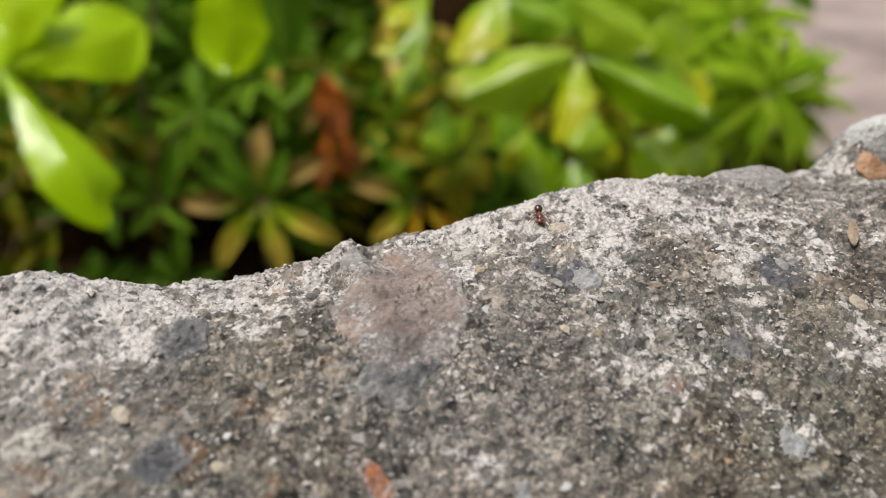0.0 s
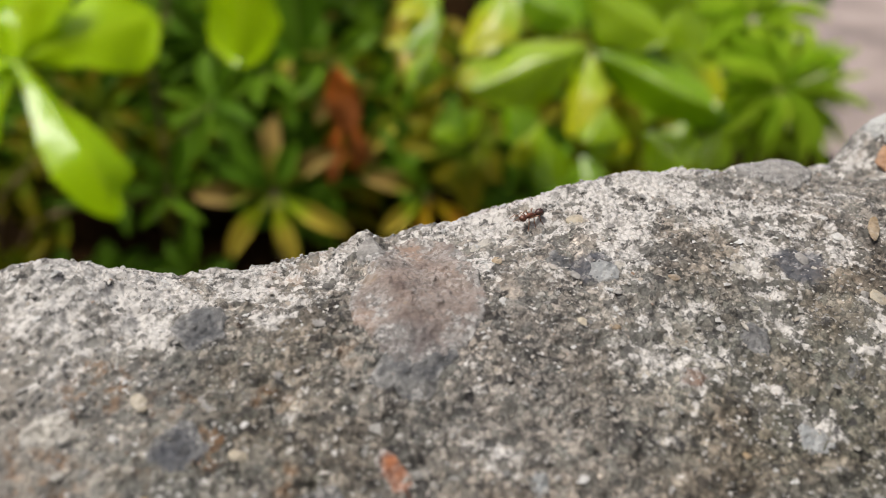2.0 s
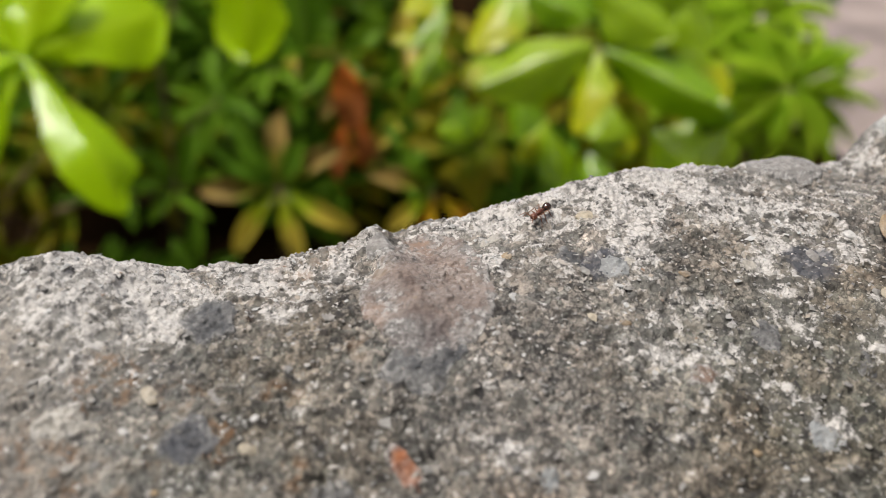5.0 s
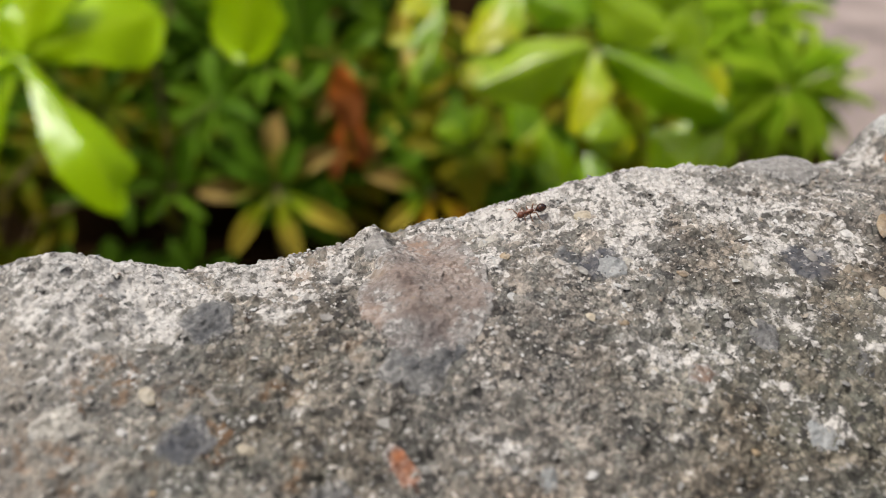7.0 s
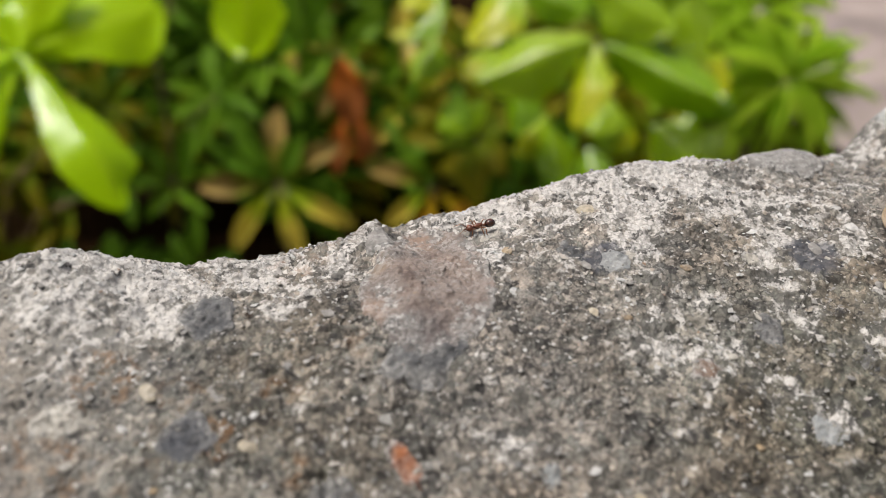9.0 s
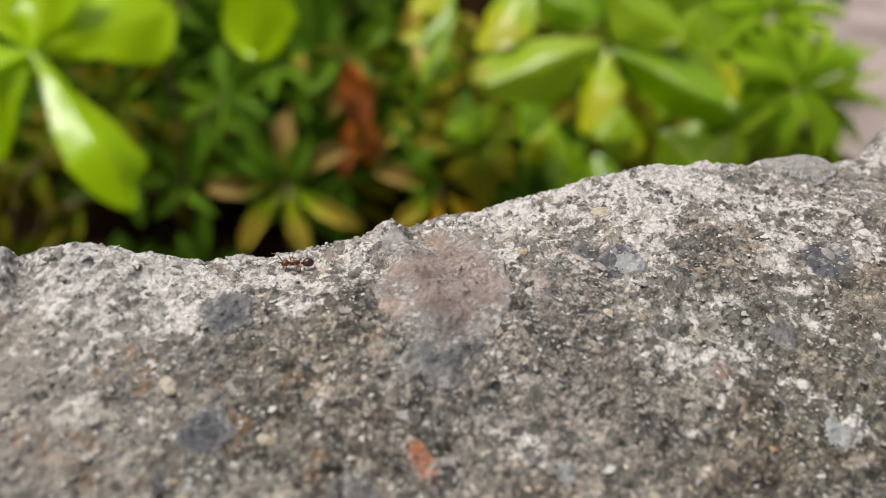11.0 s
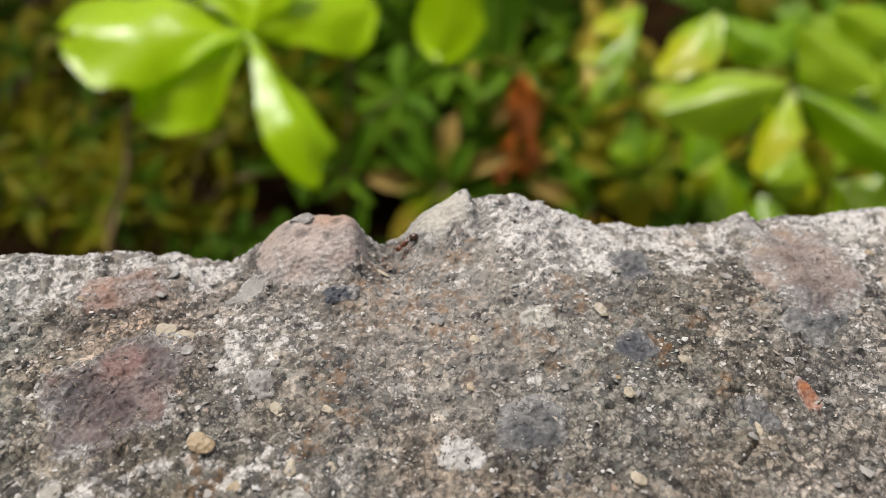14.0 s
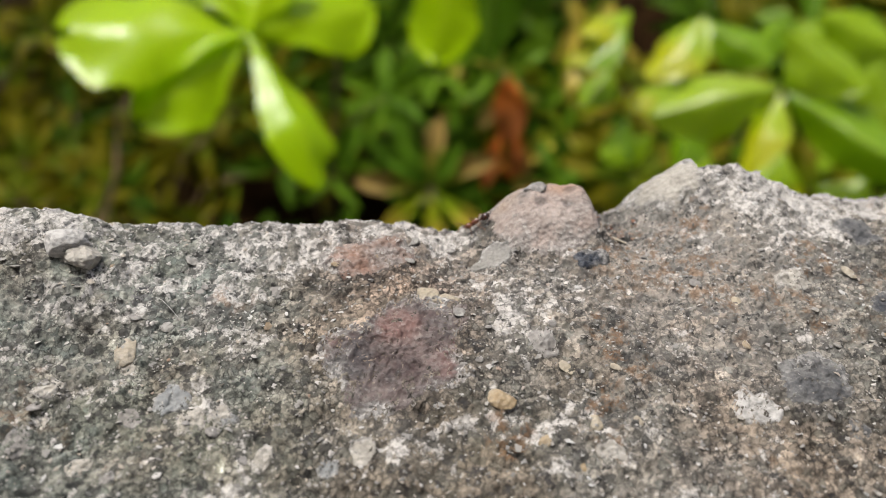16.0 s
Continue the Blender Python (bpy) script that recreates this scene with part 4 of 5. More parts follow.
put_leaf(near, "bright", NODE, (-0.211, 0.561, 0.558), 0.092, 0, pick=2)
put_leaf(near, "bright", NODE, (-0.058, 0.618, 0.600), 0.055, 0, pick=0)
put_leaf(near, "bright", NODE, (0.012, 0.607, 0.556), 0.066, 0, (-0.1, -0.66, 0.75), pick=1)
put_leaf(near, "bright", NODE, (-0.120, 0.63, 0.61), 0.06, 0, pick=2)
stem("stem", [(-0.02, 1.10, 0.0), (0.0, 1.05, 0.35), (0.10, 0.95, 0.60), (0.12, 0.80, 0.62), (0.10, 0.725, 0.576)], 0.003, near, 0.35)
put_leaf(near, "bright", (0.096, 0.723, 0.576), (0.067, 0.665, 0.480), 0.062, 5, pick=1)
put_leaf(near, "bright", (0.10, 0.725, 0.58), (0.19, 0.76, 0.55), 0.06, 5, pick=0)
put_leaf(near, "bright", (0.09, 0.725, 0.58), (0.02, 0.76, 0.60), 0.06, 5, pick=2)
put_leaf(near, "green", (0.143, 0.765, 0.565), (0.132, 0.732, 0.453), 0.055, 5)

# The second one, with paler, pointed leaves.
second = plant("broadleaf_shrub", "shrub with lime green pointed leaves, some yellowing", "shrub", "broad-leaved shrubs")
stem("stem", [(0.50, 0.98, 0.0), (0.52, 0.90, 0.25), (0.42, 0.70, 0.42), (0.392, 0.635, 0.46)], 0.004, second, 0.35)
for kind, a, b, w, roll in [
    ("broad", (0.390, 0.637, 0.464), (0.274, 0.654, 0.432), 0.064, -15), ("broad", (0.395, 0.632, 0.460), (0.452, 0.516, 0.442), 0.054, 15),
    ("lime", (0.390, 0.635, 0.458), (0.341, 0.586, 0.406), 0.046, 28), ("lime", (0.360, 0.738, 0.492), (0.287, 0.708, 0.450), 0.063, 15),
    ("broad", (0.392, 0.656, 0.511), (0.442, 0.585, 0.483), 0.052, 0), ("broad", (0.336, 0.76, 0.354), (0.268, 0.736, 0.348), 0.042, 0),
    ("broad", (0.373, 0.753, 0.375), (0.348, 0.715, 0.328), 0.05, 25), ("broad", (0.438, 0.69, 0.372), (0.46, 0.643, 0.319), 0.055, -25),
    ("broad", (0.443, 0.687, 0.516), (0.503, 0.637, 0.497), 0.052, 10),
    ("lime", (0.401, 0.743, 0.315), (0.367, 0.743, 0.285), 0.035, 0), ("broad", (0.30, 0.80, 0.46), (0.245, 0.78, 0.43), 0.04, 20),
    ("lime", (0.42, 0.72, 0.40), (0.47, 0.70, 0.385), 0.04, -20), ("broad", (0.50, 0.66, 0.40), (0.545, 0.60, 0.37), 0.045, 20),
    ("flat", (0.303, 0.765, 0.372), (0.283, 0.735, 0.325), 0.030, 0), ("flat", (0.478, 0.757, 0.328), (0.462, 0.742, 0.303), 0.022, 0),
    ("flat", (0.562, 0.757, 0.330), (0.548, 0.742, 0.306), 0.020, 0),
]:
    put_leaf(second, kind, a, b, w, roll, (-0.43, -0.42, 0.8))

# Leaves further inside the same shrub.
for kind, a, b, w, roll in [
    ("lime", (0.354, 0.741, 0.495), (0.295, 0.715, 0.449), 0.052, 10),
    ("broad", (0.443, 0.717, 0.496), (0.472, 0.645, 0.462), 0.085, 12),
    ("broad", (0.529, 0.715, 0.478), (0.533, 0.651, 0.429), 0.060, -15),
    ("lime", (0.508, 0.669, 0.426), (0.525, 0.599, 0.400), 0.050, 10),
    ("broad", (0.450, 0.680, 0.369), (0.407, 0.658, 0.353), 0.045, 10),
    ("lime", (0.459, 0.690, 0.351), (0.446, 0.644, 0.327), 0.036, -10),
    ("lime", (0.412, 0.756, 0.324), (0.358, 0.731, 0.300), 0.028, 10),
    ("broad", (0.407, 0.741, 0.317), (0.400, 0.683, 0.280), 0.050, -20),
    ("broad", (0.495, 0.670, 0.335), (0.506, 0.609, 0.321), 0.055, 15),
    ("broad", (0.444, 0.717, 0.292), (0.428, 0.672, 0.270), 0.050, 15),
    ("broad", (0.562, 0.685, 0.330), (0.522, 0.656, 0.303), 0.050, -10),
    ("lime", (0.359, 0.794, 0.397), (0.312, 0.771, 0.382), 0.045, 0),
    ("broad", (0.572, 0.707, 0.385), (0.573, 0.642, 0.347), 0.050, 10),
    ("broad", (0.394, 0.815, 0.460), (0.444, 0.746, 0.446), 0.050, 10),
    ("broad", (0.442, 0.801, 0.428), (0.461, 0.773, 0.478), 0.050, -10),
    ("broad", (0.585, 0.654, 0.335), (0.540, 0.625, 0.301), 0.045, 10),
    ("lime", (0.313, 0.830, 0.470), (0.254, 0.812, 0.457), 0.050, 10),
    ("lime", (0.320, 0.836, 0.432), (0.244, 0.825, 0.425), 0.045, 20),
    ("broad", (0.313, 0.858, 0.394), (0.272, 0.824, 0.362), 0.045, 0),
]:
    put_leaf(second, kind, a, b, w, roll, (-0.43, -0.42, 0.8))


RIGHT = Vector((0.93, -0.37, 0.0))
LIFT = Vector((0.24, 0.60, 0.76))
FACE = RIGHT.cross(LIFT).normalized()


def whorl(parent, kind, centre, count, length, width, cup=0.3, spread=0.3, facing=0.7):
    """Leaves round the tip of a stalk; facing: how far the whorl leans out towards the open side over the wall."""
    a0 = random.uniform(0, 6.28)
    axis = (Vector((random.uniform(-0.35, 0.35), random.uniform(-0.35, 0.35), 1)).lerp(FACE, facing)).normalized()
    e1 = axis.orthogonal().normalized()
    e2 = axis.cross(e1)
    for k in range(count):
        a = a0 + k * math.tau / count + random.uniform(-spread, spread)
        d = (e1 * math.cos(a) + e2 * math.sin(a) + axis * random.uniform(cup - 0.25, cup + 0.25)).normalized()
        s = length * random.uniform(0.75, 1.15)
        put_leaf(parent, kind, Vector(centre) + d * 0.006, Vector(centre) + d * s, width * random.uniform(0.8, 1.15), random.uniform(-25, 25), axis)


def shrub(label, foot, kinds, tips, length, width, seed, radius=0.2, height=0.45):
    """A bushy plant: crooked stalks from one foot, each ending in whorls of leaves."""
    random.seed(seed)
    ob = plant("shrub", label, "shrub", "undergrowth shrubs")
    foot = Vector((*foot, 0))
    for _ in range(tips):
        a, r = random.uniform(0, math.tau), radius * random.uniform(0.15, 1) ** 0.7
        tip = foot + Vector((math.cos(a) * r, math.sin(a) * r, height * random.uniform(0.45, 1.0)))
        stem("stem", [foot + Vector((random.uniform(-0.02, 0.02), random.uniform(-0.02, 0.02), -0.02)), foot.lerp(tip, 0.5) + Vector((0, 0, 0.06)), tip], 0.004, ob, 0.4)
        whorl(ob, random.choice(kinds), tip, random.randint(5, 7), length, width)
        whorl(ob, random.choice(kinds), foot.lerp(tip, 0.72) + Vector((0, 0, 0.03)), 4, length, width, 0.1)
    return ob


shrub("dense shrub with small dark green leaves", (-0.02, 1.22), ["green", "green", "green", "olive"], 26, 0.09, 0.022, 11, 0.24, 0.32)
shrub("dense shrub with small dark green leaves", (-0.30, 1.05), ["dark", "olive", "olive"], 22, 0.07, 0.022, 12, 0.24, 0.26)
# Added to cover lit soil: dark leaves stand in for the black gap's shade.
shrub("low added undergrowth, dark-leaved to stand in for deep shade", (-0.10, 0.86), ["dark"], 12, 0.07, 0.024, 22, 0.13, 0.14)
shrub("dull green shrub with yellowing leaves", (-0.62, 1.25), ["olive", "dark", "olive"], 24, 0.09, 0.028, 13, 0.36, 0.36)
shrub("dark green shrub with narrow leaves", (0.16, 1.45), ["green", "dark", "green"], 24, 0.11, 0.026, 14, 0.26, 0.36)
shrub("dark green leafy shrub beside a dead leaf", (0.34, 1.28), ["dark", "green", "green", "rosette"], 22, 0.10, 0.03, 21, 0.16, 0.30)
shrub("green leafy shrub with lime tips", (0.52, 0.90), ["green", "dark", "olive"], 18, 0.09, 0.040, 15, 0.18, 0.30)
shrub("green leafy shrub with lime tips", (0.74, 1.12), ["green", "dark", "green", "olive"], 22, 0.10, 0.045, 16, 0.28, 0.46)
shrub("tall green shrub with yellow-green leaves", (0.45, 1.70), ["green", "lime", "olive"], 26, 0.13, 0.045, 17, 0.40, 0.62)
shrub("tall dark green leafy shrub", (-0.15, 1.85), ["green", "green", "olive"], 26, 0.12, 0.04, 18, 0.45, 0.6)
shrub("tall green shrub with lime leaves", (0.98, 1.65), ["green", "broad", "green", "olive"], 24, 0.11, 0.045, 19, 0.32, 0.6)
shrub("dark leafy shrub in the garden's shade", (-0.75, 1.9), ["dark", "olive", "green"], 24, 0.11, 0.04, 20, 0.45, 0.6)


def rosette(centre, label, leaves, length, width):
    """A low plant with a whorl of long leaves, the lower ones withered."""
    ob = plant("rosette_plant", label, "plant", "rosette plants")
    c = Vector(centre)
    stem("stem", [(c.x, c.y + 0.02, -0.02), (c.x, c.y + 0.01, c.z * 0.5), c], 0.006, ob, 0.7)
    for angle, kind, scale, cup in leaves:
        a = radians(angle)
        d = (RIGHT * math.cos(a) + LIFT * math.sin(a) + FACE * cup).normalized()
        put_leaf(ob, kind, c + d * 0.008, c + d * length * scale, width * (1.15 if kind == "tan" else 1), random.uniform(-10, 10), FACE)
    return ob


random.seed(31)
ROUND = [(184, "tan", 1.05, 0.1), (235, "rosette", 1.05, 0.0), (288, "rosette", 1.0, 0.1), (330, "rosette", 1.1, 0.2), (35, "tan", 0.9, 0.3), (95, "tan", 1.0, 0.1), (125, "green", 1.1, 0.3), (150, "green", 1.0, 0.2), (60, "green", 0.7, 0.5)]
rosette((0.117, 0.937, 0.19), "rosette plant with yellowing and withered tan leaves", ROUND, 0.108, 0.027)
ROUND2 = [(163, "tan", 1.0, 0.2), (220, "rosette", 0.9, 0.0), (262, "gold", 0.95, 0.0), (318, "gold", 0.9, 0.0), (20, "tan", 1.0, 0.2), (87, "olive", 1.0, 0.3), (125, "green", 1.0, 0.3)]
shrub("low green undergrowth round the rosettes", (0.22, 1.08), ["green", "dark", "olive"], 16, 0.09, 0.024, 23, 0.16, 0.16)
rosette((0.330, 0.925, 0.145), "rosette plant with golden and withered tan leaves", ROUND2, 0.10, 0.026)
rosette((-0.30, 0.98, 0.16), "dull rosette plant with withered leaves", [(a + 30, "olive" if k != "green" else "dark", s, c) for a, k, s, c in ROUND2], 0.11, 0.030)

narrow = plant("narrow_leaf_plant", "plant with long narrow bright green leaves", "plant")
random.seed(41)
for x, y, z, count, length, width, cup, facing in [
    (0.640, 0.641, 0.375, 24, 0.094, 0.0095, 0.15, 0.85),
    (0.654, 0.650, 0.361, 14, 0.086, 0.0090, -0.05, 0.80),
    (0.664, 0.733, 0.417, 22, 0.101, 0.0095, 0.10, 0.80),
    (0.668, 0.761, 0.374, 16, 0.094, 0.0095, 0.20, 0.70),
    (0.648, 0.687, 0.313, 14, 0.078, 0.0090, 0.10, 0.80),
]:
    stem("stem", [(0.72, 0.76, -0.02), (0.72 + (x - 0.72) * 0.7, 0.76 + (y - 0.76) * 0.8, z * 0.5), (x, y, z)], 0.005, narrow, 0.6)
    whorl(narrow, "narrow", (x, y, z), count, length, width, cup, 0.2, facing)

twig = plant("twig", "thin bare tan twig among the shrubs", "twig")
stem("stalk", [(-0.264, 0.727, -0.02), (-0.254, 0.677, 0.289), (-0.233, 0.711, 0.340), (-0.227, 0.745, 0.392)], 0.0022, twig, 0.5)
BARE = plain("bare_twig", (0.30, 0.20, 0.09), (0.42, 0.30, 0.15), 60)
for ob in twig.children:
    ob.data.materials.clear()
    ob.data.materials.append(BARE)

dry = plant("withered_stalk", "withered stalk with hanging brick-red dead leaves", "dead plant")
stem("stalk", [(0.235, 1.10, -0.02), (0.24, 1.06, 0.2), (0.235, 1.04, 0.31)], 0.004, dry, 0.6)
random.seed(51)
for kind, a, b, w, roll in [
    ("red", (0.235, 1.03, 0.315), (0.236, 0.985, 0.225), 0.050, 10), ("red", (0.243, 1.03, 0.245), (0.252, 0.98, 0.165), 0.036, -20),
    ("red", (0.236, 1.04, 0.22), (0.205, 1.00, 0.145), 0.030, 15), ("tan", (0.245, 1.04, 0.20), (0.29, 1.00, 0.15), 0.028, -10),
    ("red", (0.24, 1.04, 0.17), (0.262, 1.00, 0.10), 0.030, 30), ("tan", (0.238, 1.05, 0.28), (0.195, 1.02, 0.24), 0.022, 0),
    ("red", (0.24, 1.05, 0.12), (0.21, 1.00, 0.07), 0.032, 0),
]:
    put_leaf(dry, kind, a, b, w, roll)


# A fine pale fibre that lies on the concrete.
fibre = stem("fibre", [(-0.0551, 0.0396, 0.71535), (-0.0546, 0.0391, 0.71545), (-0.0541, 0.0386, 0.7152), (-0.0535, 0.0379, 0.7148)], 0.000028, None, 0.6)
fibre.data.materials.clear()
fibre.data.materials.append(LIME)
tagged(fibre, "fine pale fibre lying on the concrete", "fibre")


# ---- the ant ----
def blob(name, parent, centre, radii, material, bend=0.0, seed=0, level=3):
    bm = icosphere(level)
    for v in bm.verts:
        v.co = Vector((v.co.x * radii[0], v.co.y * radii[1], v.co.z * radii[2]))
        v.co.z -= bend * (v.co.x / radii[0]) ** 2 * radii[2]
        v.co *= 1 + 0.04 * noise.noise(v.co * 9000 + Vector((seed, 0, 0)))
        v.co += Vector(centre)
    return part(name, bm, material, parent)


def limb(name, parent, points, thick, material):
    """A jointed leg or feeler whose first point is its hinge."""
    ob = stem(name, [Vector(p) - Vector(points[0]) for p in points], thick, parent, 0.45)
    ob.data.materials.clear()
    ob.data.materials.append(material)
    ob.location = points[0]
    return ob


U = 0.00023


def make_ant():
    ob = plant("ant", "small reddish brown ant walking along the concrete rim", "ant")
    blob("thorax", ob, (0.4 * U, 0, 2.6 * U), (1.7 * U, 0.85 * U, 0.95 * U), SHELL, -0.25, 1)
    blob("petiole", ob, (-1.75 * U, 0, 2.25 * U), (0.45 * U, 0.35 * U, 0.6 * U), SHELL, 0, 2, 2)
    blob("gaster", ob, (-3.6 * U, 0, 2.45 * U), (1.75 * U, 1.35 * U, 1.3 * U), SHELL_DARK, 0.2, 3)
    head = blob("head", ob, (3.1 * U, 0, 2.7 * U), (1.25 * U, 1.2 * U, 1.0 * U), SHELL, 0.2, 4)
    for s in (1, -1):
        blob("eye", head, (3.3 * U, s * 0.92 * U, 3.0 * U), (0.28 * U, 0.14 * U, 0.24 * U), EYE_BLACK, 0, 5, 2)
        limb("mandible", head, [(4.1 * U, s * 0.4 * U, 2.3 * U), (4.6 * U, s * 0.35 * U, 2.1 * U), (4.8 * U, s * 0.08 * U, 2.0 * U)], 0.14 * U, SHELL)
    legs = []
    for s in (1, -1):
        legs.append(limb("antenna", ob, [(4.0 * U, s * 0.35 * U, 3.1 * U), (5.5 * U, s * 1.5 * U, 4.7 * U), (7.6 * U, s * 2.1 * U, 4.0 * U)], 0.19 * U, SHELL_LEG))
    for x, fx in ((1.3, 3.2), (0.5, 0.4), (-0.4, -3.0)):
        for s in (1, -1):
            points = [(x * U, s * 0.5 * U, 2.1 * U), ((x + fx) / 2 * U, s * 1.9 * U, 3.5 * U), ((x + fx * 1.2) / 2 * U, s * 2.9 * U, 1.6 * U), (fx * U, s * 3.7 * U, 0.0)]
            legs.append(limb("leg", ob, points, 0.22 * U, SHELL_LEG))
    ob.scale = (1, 1, 0.95)
    return ob, legs


ant, ant_limbs = make_ant()

# Seconds, place in mm, way ahead.
ANT = (
    (0.0, 25.37, 44.45, 717.05, -0.36, -0.93, -0.12),
    (0.4, 24.97, 43.99, 717.29, -0.38, -0.91, -0.15),
    (0.5, 24.89, 43.84, 717.37, -0.41, -0.9, -0.17),
    (0.6, 24.96, 43.53, 717.38, -0.44, -0.88, -0.19),
    (0.8, 24.87, 43.71, 717.43, -0.38, -0.91, -0.17),
    (1.0, 25.24, 44.56, 717.07, -0.67, -0.74, 0.06),
    (1.2, 24.11, 44.79, 716.86, -0.87, -0.43, 0.23),
    (1.4, 23.17, 44.52, 717.12, -0.97, -0.09, -0.21),
    (1.5, 23.06, 44.53, 717.09, -0.99, -0.15, -0.06),
    (1.6, 22.87, 43.94, 717.27, -0.99, 0.06, -0.13),
    (1.8, 23.29, 43.88, 717.22, -0.99, 0.04, -0.12),
    (2.0, 22.93, 43.87, 717.27, -0.97, -0.23, -0.0),
    (2.3, 22.91, 43.81, 717.2, -0.95, -0.23, -0.19),
    (2.6, 22.88, 43.96, 717.28, -0.99, -0.13, -0.09),
    (3.0, 22.88, 44.23, 717.19, -0.91, 0.37, -0.2),
    (3.6, 22.83, 43.8, 717.21, -0.95, 0.19, -0.24),
    (4.2, 22.87, 43.82, 717.22, -0.97, -0.18, -0.15),
    (6.3, 22.91, 43.98, 717.29, -0.83, -0.55, -0.09),
    (6.6, 22.77, 44.61, 717.04, -0.99, -0.07, -0.15),
    (6.9, 22.69, 44.35, 717.15, -0.94, 0.13, -0.31),
    (7.2, 22.77, 44.18, 717.07, -0.87, 0.34, -0.35),
    (7.5, 22.74, 44.24, 717.13, -0.84, 0.47, -0.27),
    (7.8, 22.8, 44.22, 717.13, -0.97, 0.22, -0.14),
    (7.9, 22.7, 44.03, 717.11, -0.91, -0.33, -0.25),
    (8.0, 22.52, 43.77, 717.2, -0.86, -0.45, -0.24),
    (8.2, 22.16, 44.07, 717.15, -0.93, -0.32, -0.19),
    (8.4, 22.02, 44.14, 717.05, -0.91, -0.28, -0.31),
    (8.5, 21.58, 43.96, 717.03, -0.97, 0.04, -0.23),
    (8.6, 21.22, 44.01, 716.78, -0.99, 0.01, -0.16),
    (8.7, 20.43, 44.23, 716.54, -0.97, -0.23, -0.1),
    (9.1, 17.43, 43.58, 716.86, -1.0, 0.03, -0.06),
    (9.5, 14.51, 43.83, 716.41, -0.99, 0.03, 0.1),
    (9.9, 11.65, 43.69, 717.29, -0.97, 0.03, -0.24),
    (10.3, 9.21, 44.44, 716.09, -1.0, 0.03, 0.04),
    (10.6, 7.24, 44.29, 716.15, -1.0, 0.03, -0.03),
    (10.8, 6.14, 44.82, 715.95, -0.92, 0.38, -0.08),
    (11.0, 4.14, 45.41, 715.86, -0.98, 0.16, 0.07),
    (11.1, 3.53, 45.9, 715.99, -0.94, -0.22, 0.27),
    (11.2, 2.8, 45.47, 716.1, -0.8, -0.49, 0.35),
    (11.3, 1.99, 45.15, 716.39, -0.98, -0.08, 0.16),
    (11.4, 0.72, 44.76, 716.61, -0.97, 0.25, 0.04),
    (11.5, -0.58, 44.18, 716.88, -0.98, 0.16, 0.08),
    (11.6, -1.38, 44.29, 717.03, -0.97, -0.12, 0.23),
    (11.8, -3.17, 44.43, 717.51, -0.91, 0.0, 0.42),
    (12.0, -5.12, 44.64, 718.08, -0.87, -0.14, 0.48),
    (12.1, -5.26, 44.95, 718.27, -0.84, -0.02, 0.54),
    (12.2, -6.05, 45.54, 718.68, -0.81, 0.43, 0.39),
    (12.3, -6.87, 45.94, 719.03, -0.85, 0.07, 0.52),
    (12.4, -7.59, 45.52, 719.54, -0.93, 0.0, 0.36),
    (12.5, -8.39, 45.3, 719.43, -0.87, -0.31, 0.37),
    (12.6, -9.59, 44.81, 720.08, -0.97, 0.24, -0.04),
    (12.7, -11.12, 45.57, 719.72, -0.97, 0.0, 0.24),
    (12.8, -12.06, 46.24, 719.42, -0.87, 0.0, 0.49),
    (12.9, -12.67, 46.58, 719.77, -0.8, 0.0, 0.59),
    (13.0, -13.4, 46.12, 720.72, -0.86, 0.0, 0.51),
    (13.1, -13.55, 46.25, 720.67, -0.95, 0.0, 0.31),
    (13.2, -13.94, 46.42, 720.43, -1.0, 0.0, 0.08),
    (13.3, -14.46, 46.69, 720.11, -1.0, 0.0, -0.04),
    (13.4, -15.43, 47.17, 719.44, -0.96, 0.0, -0.27),
    (13.5, -16.61, 46.38, 718.78, -0.82, 0.0, -0.57),
    (13.6, -17.2, 45.8, 718.16, -0.6, 0.0, -0.8),
    (13.7, -17.62, 45.6, 717.58, -0.68, -0.0, -0.74),
    (13.8, -17.63, 44.84, 717.4, -0.84, 0.0, -0.54),
    (14.0, -17.87, 44.69, 717.02, -0.74, 0.0, -0.68),
    (14.1, -17.77, 43.86, 717.2, -0.78, 0.0, -0.63),
    (14.2, -18.03, 44.45, 716.76, -0.87, 0.0, -0.49),
    (14.4, -19.23, 44.98, 715.76, -1.0, 0.0, 0.05),
    (14.5, -20.12, 44.39, 716.02, -0.99, 0.0, 0.17),
    (14.6, -20.46, 44.62, 716.06, -0.91, 0.0, 0.41),
    (14.8, -21.01, 45.41, 716.4, -0.62, 0.0, 0.79),
    (14.9, -22.39, 43.48, 718.56, -0.58, 0.0, 0.81),
    (15.0, -23.28, 44.46, 719.0, -0.67, 0.0, 0.74),
    (15.2, -25.08, 46.23, 718.84, -0.99, -0.0, 0.1),
    (15.4, -26.71, 45.91, 719.01, -0.99, 0.0, -0.13),
    (15.5, -27.49, 46.36, 718.59, -0.98, 0.0, -0.18),
    (15.6, -28.13, 46.98, 718.03, -0.96, -0.0, -0.29),
    (15.8, -29.6, 46.56, 716.65, -0.78, 0.0, -0.63),
    (16.0, -30.7, 46.1, 715.79, -0.83, 0.0, -0.56),
)


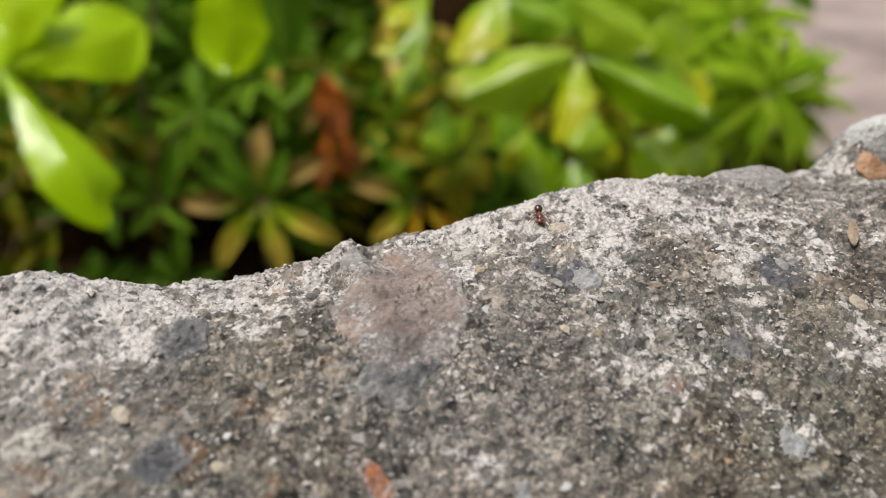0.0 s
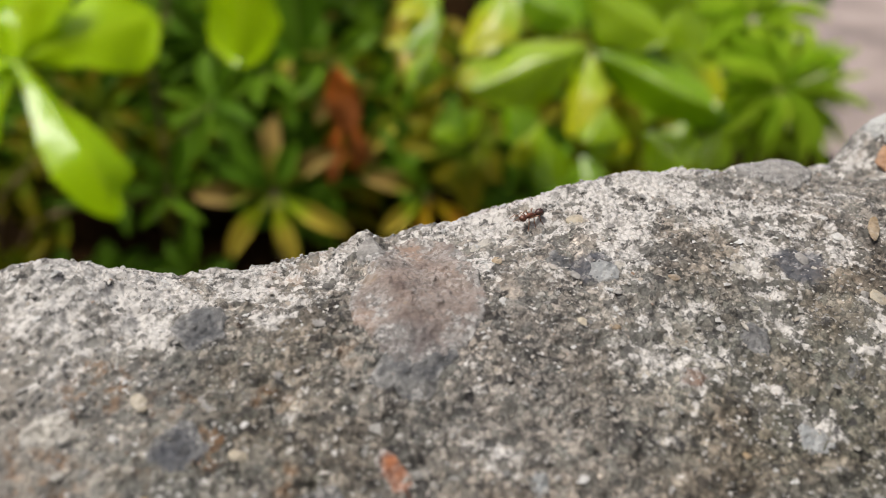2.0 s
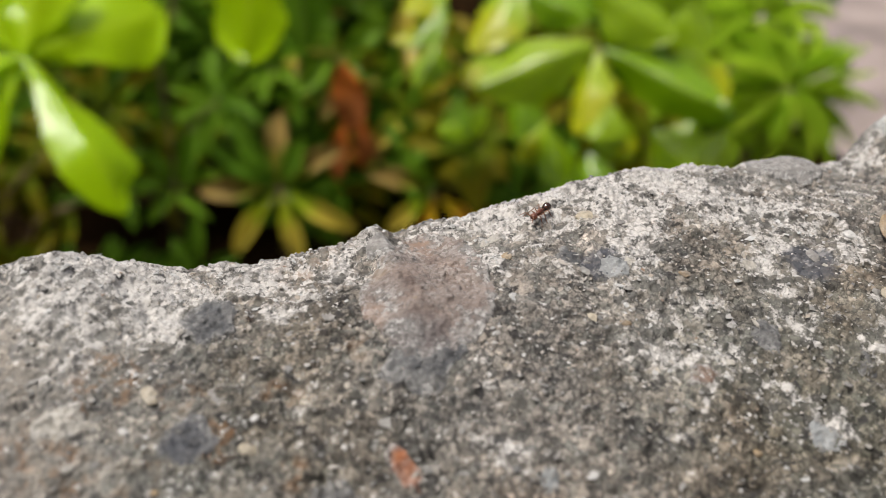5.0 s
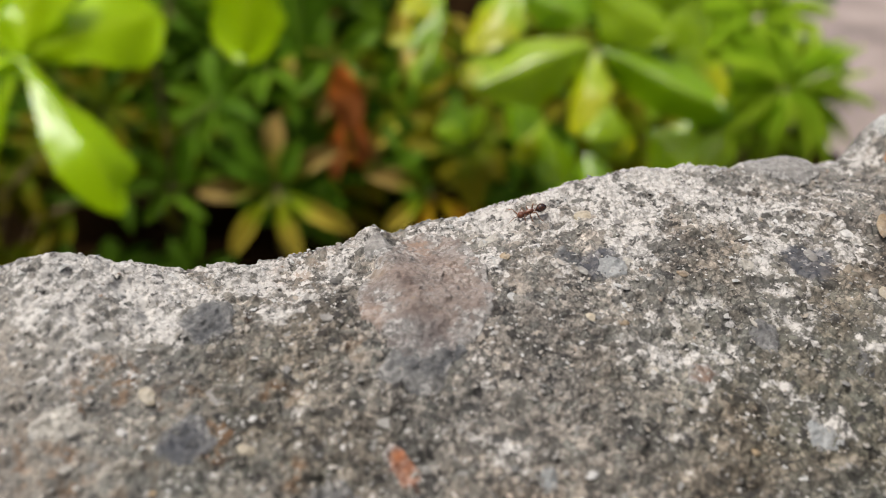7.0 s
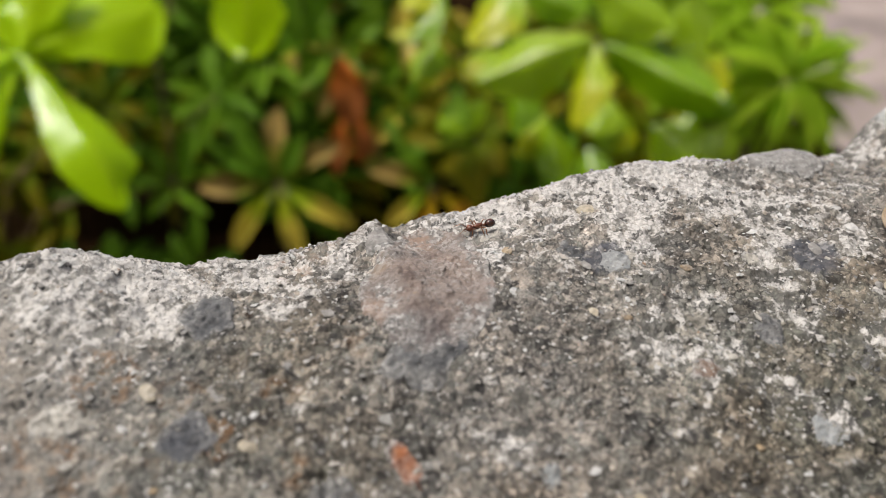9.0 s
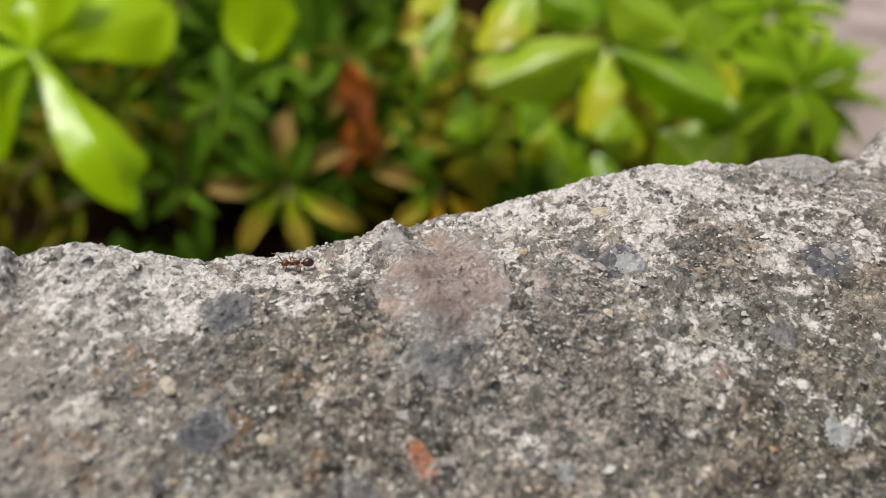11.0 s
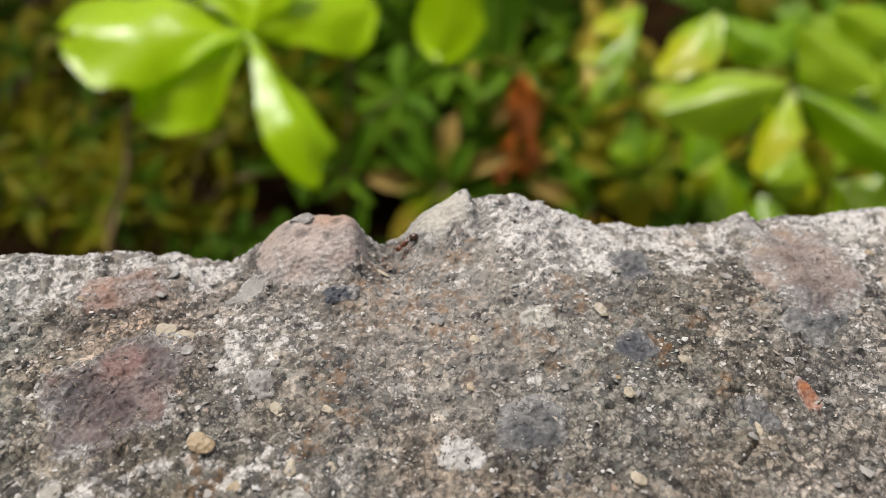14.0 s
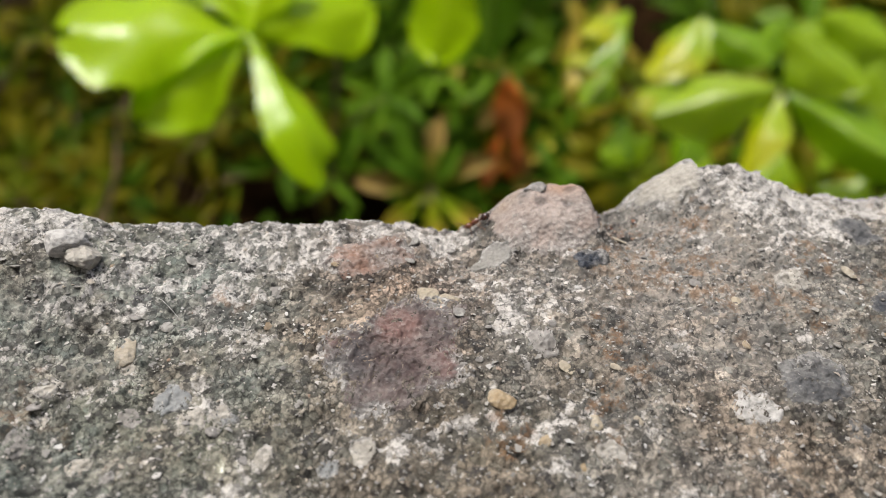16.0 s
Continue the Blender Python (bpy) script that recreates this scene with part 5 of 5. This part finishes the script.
def motions():
    """The ant's way along the rim, and its legs and feelers."""
    flat = [(t, Vector((x, y, z)), Vector((a, b, c))) for t, x, y, z, a, b, c in ANT]
    rows = []
    for t, p, ahead in flat:
        side = Vector((0, -0.18, 1)).cross(ahead).normalized()
        up = ahead.cross(side).normalized()
        ahead = side.cross(up)
        m = Matrix((ahead, side, up)).transposed().to_4x4()
        rows.append((t, Matrix.Translation(p * 0.001) @ m))
    walk(ant, rows)
    times = [k * 0.1 for k in range(161)]
    def going(t):
        k = max(i for i, r in enumerate(flat) if r[0] <= t + 1e-6)
        if k + 1 >= len(flat):
            k -= 1
        return min(1.0, (flat[k + 1][1] - flat[k][1]).length / (flat[k + 1][0] - flat[k][0]) / 4.0)
    for n, ob in enumerate(ant_limbs):
        base = Vector(ob.location)
        rng = random.Random(n)
        rows = []
        for k, t in enumerate(times):
            if n < 2:
                swing, lift = rng.uniform(-18, 18), rng.uniform(-14, 14)
            else:
                i, s = divmod(n - 2, 2)
                beat = 1 if (i + s + k) % 2 else -1
                g = going(t)
                swing, lift = (18 * beat * g + rng.uniform(-2, 2)) * (1 if s == 0 else -1), max(0, beat) * g * (10 if s == 0 else -10)
            rows.append((t, Matrix.Translation(base) @ pose(0, 0, 0, lift, 0, swing)))
        walk(ob, rows)


motions()
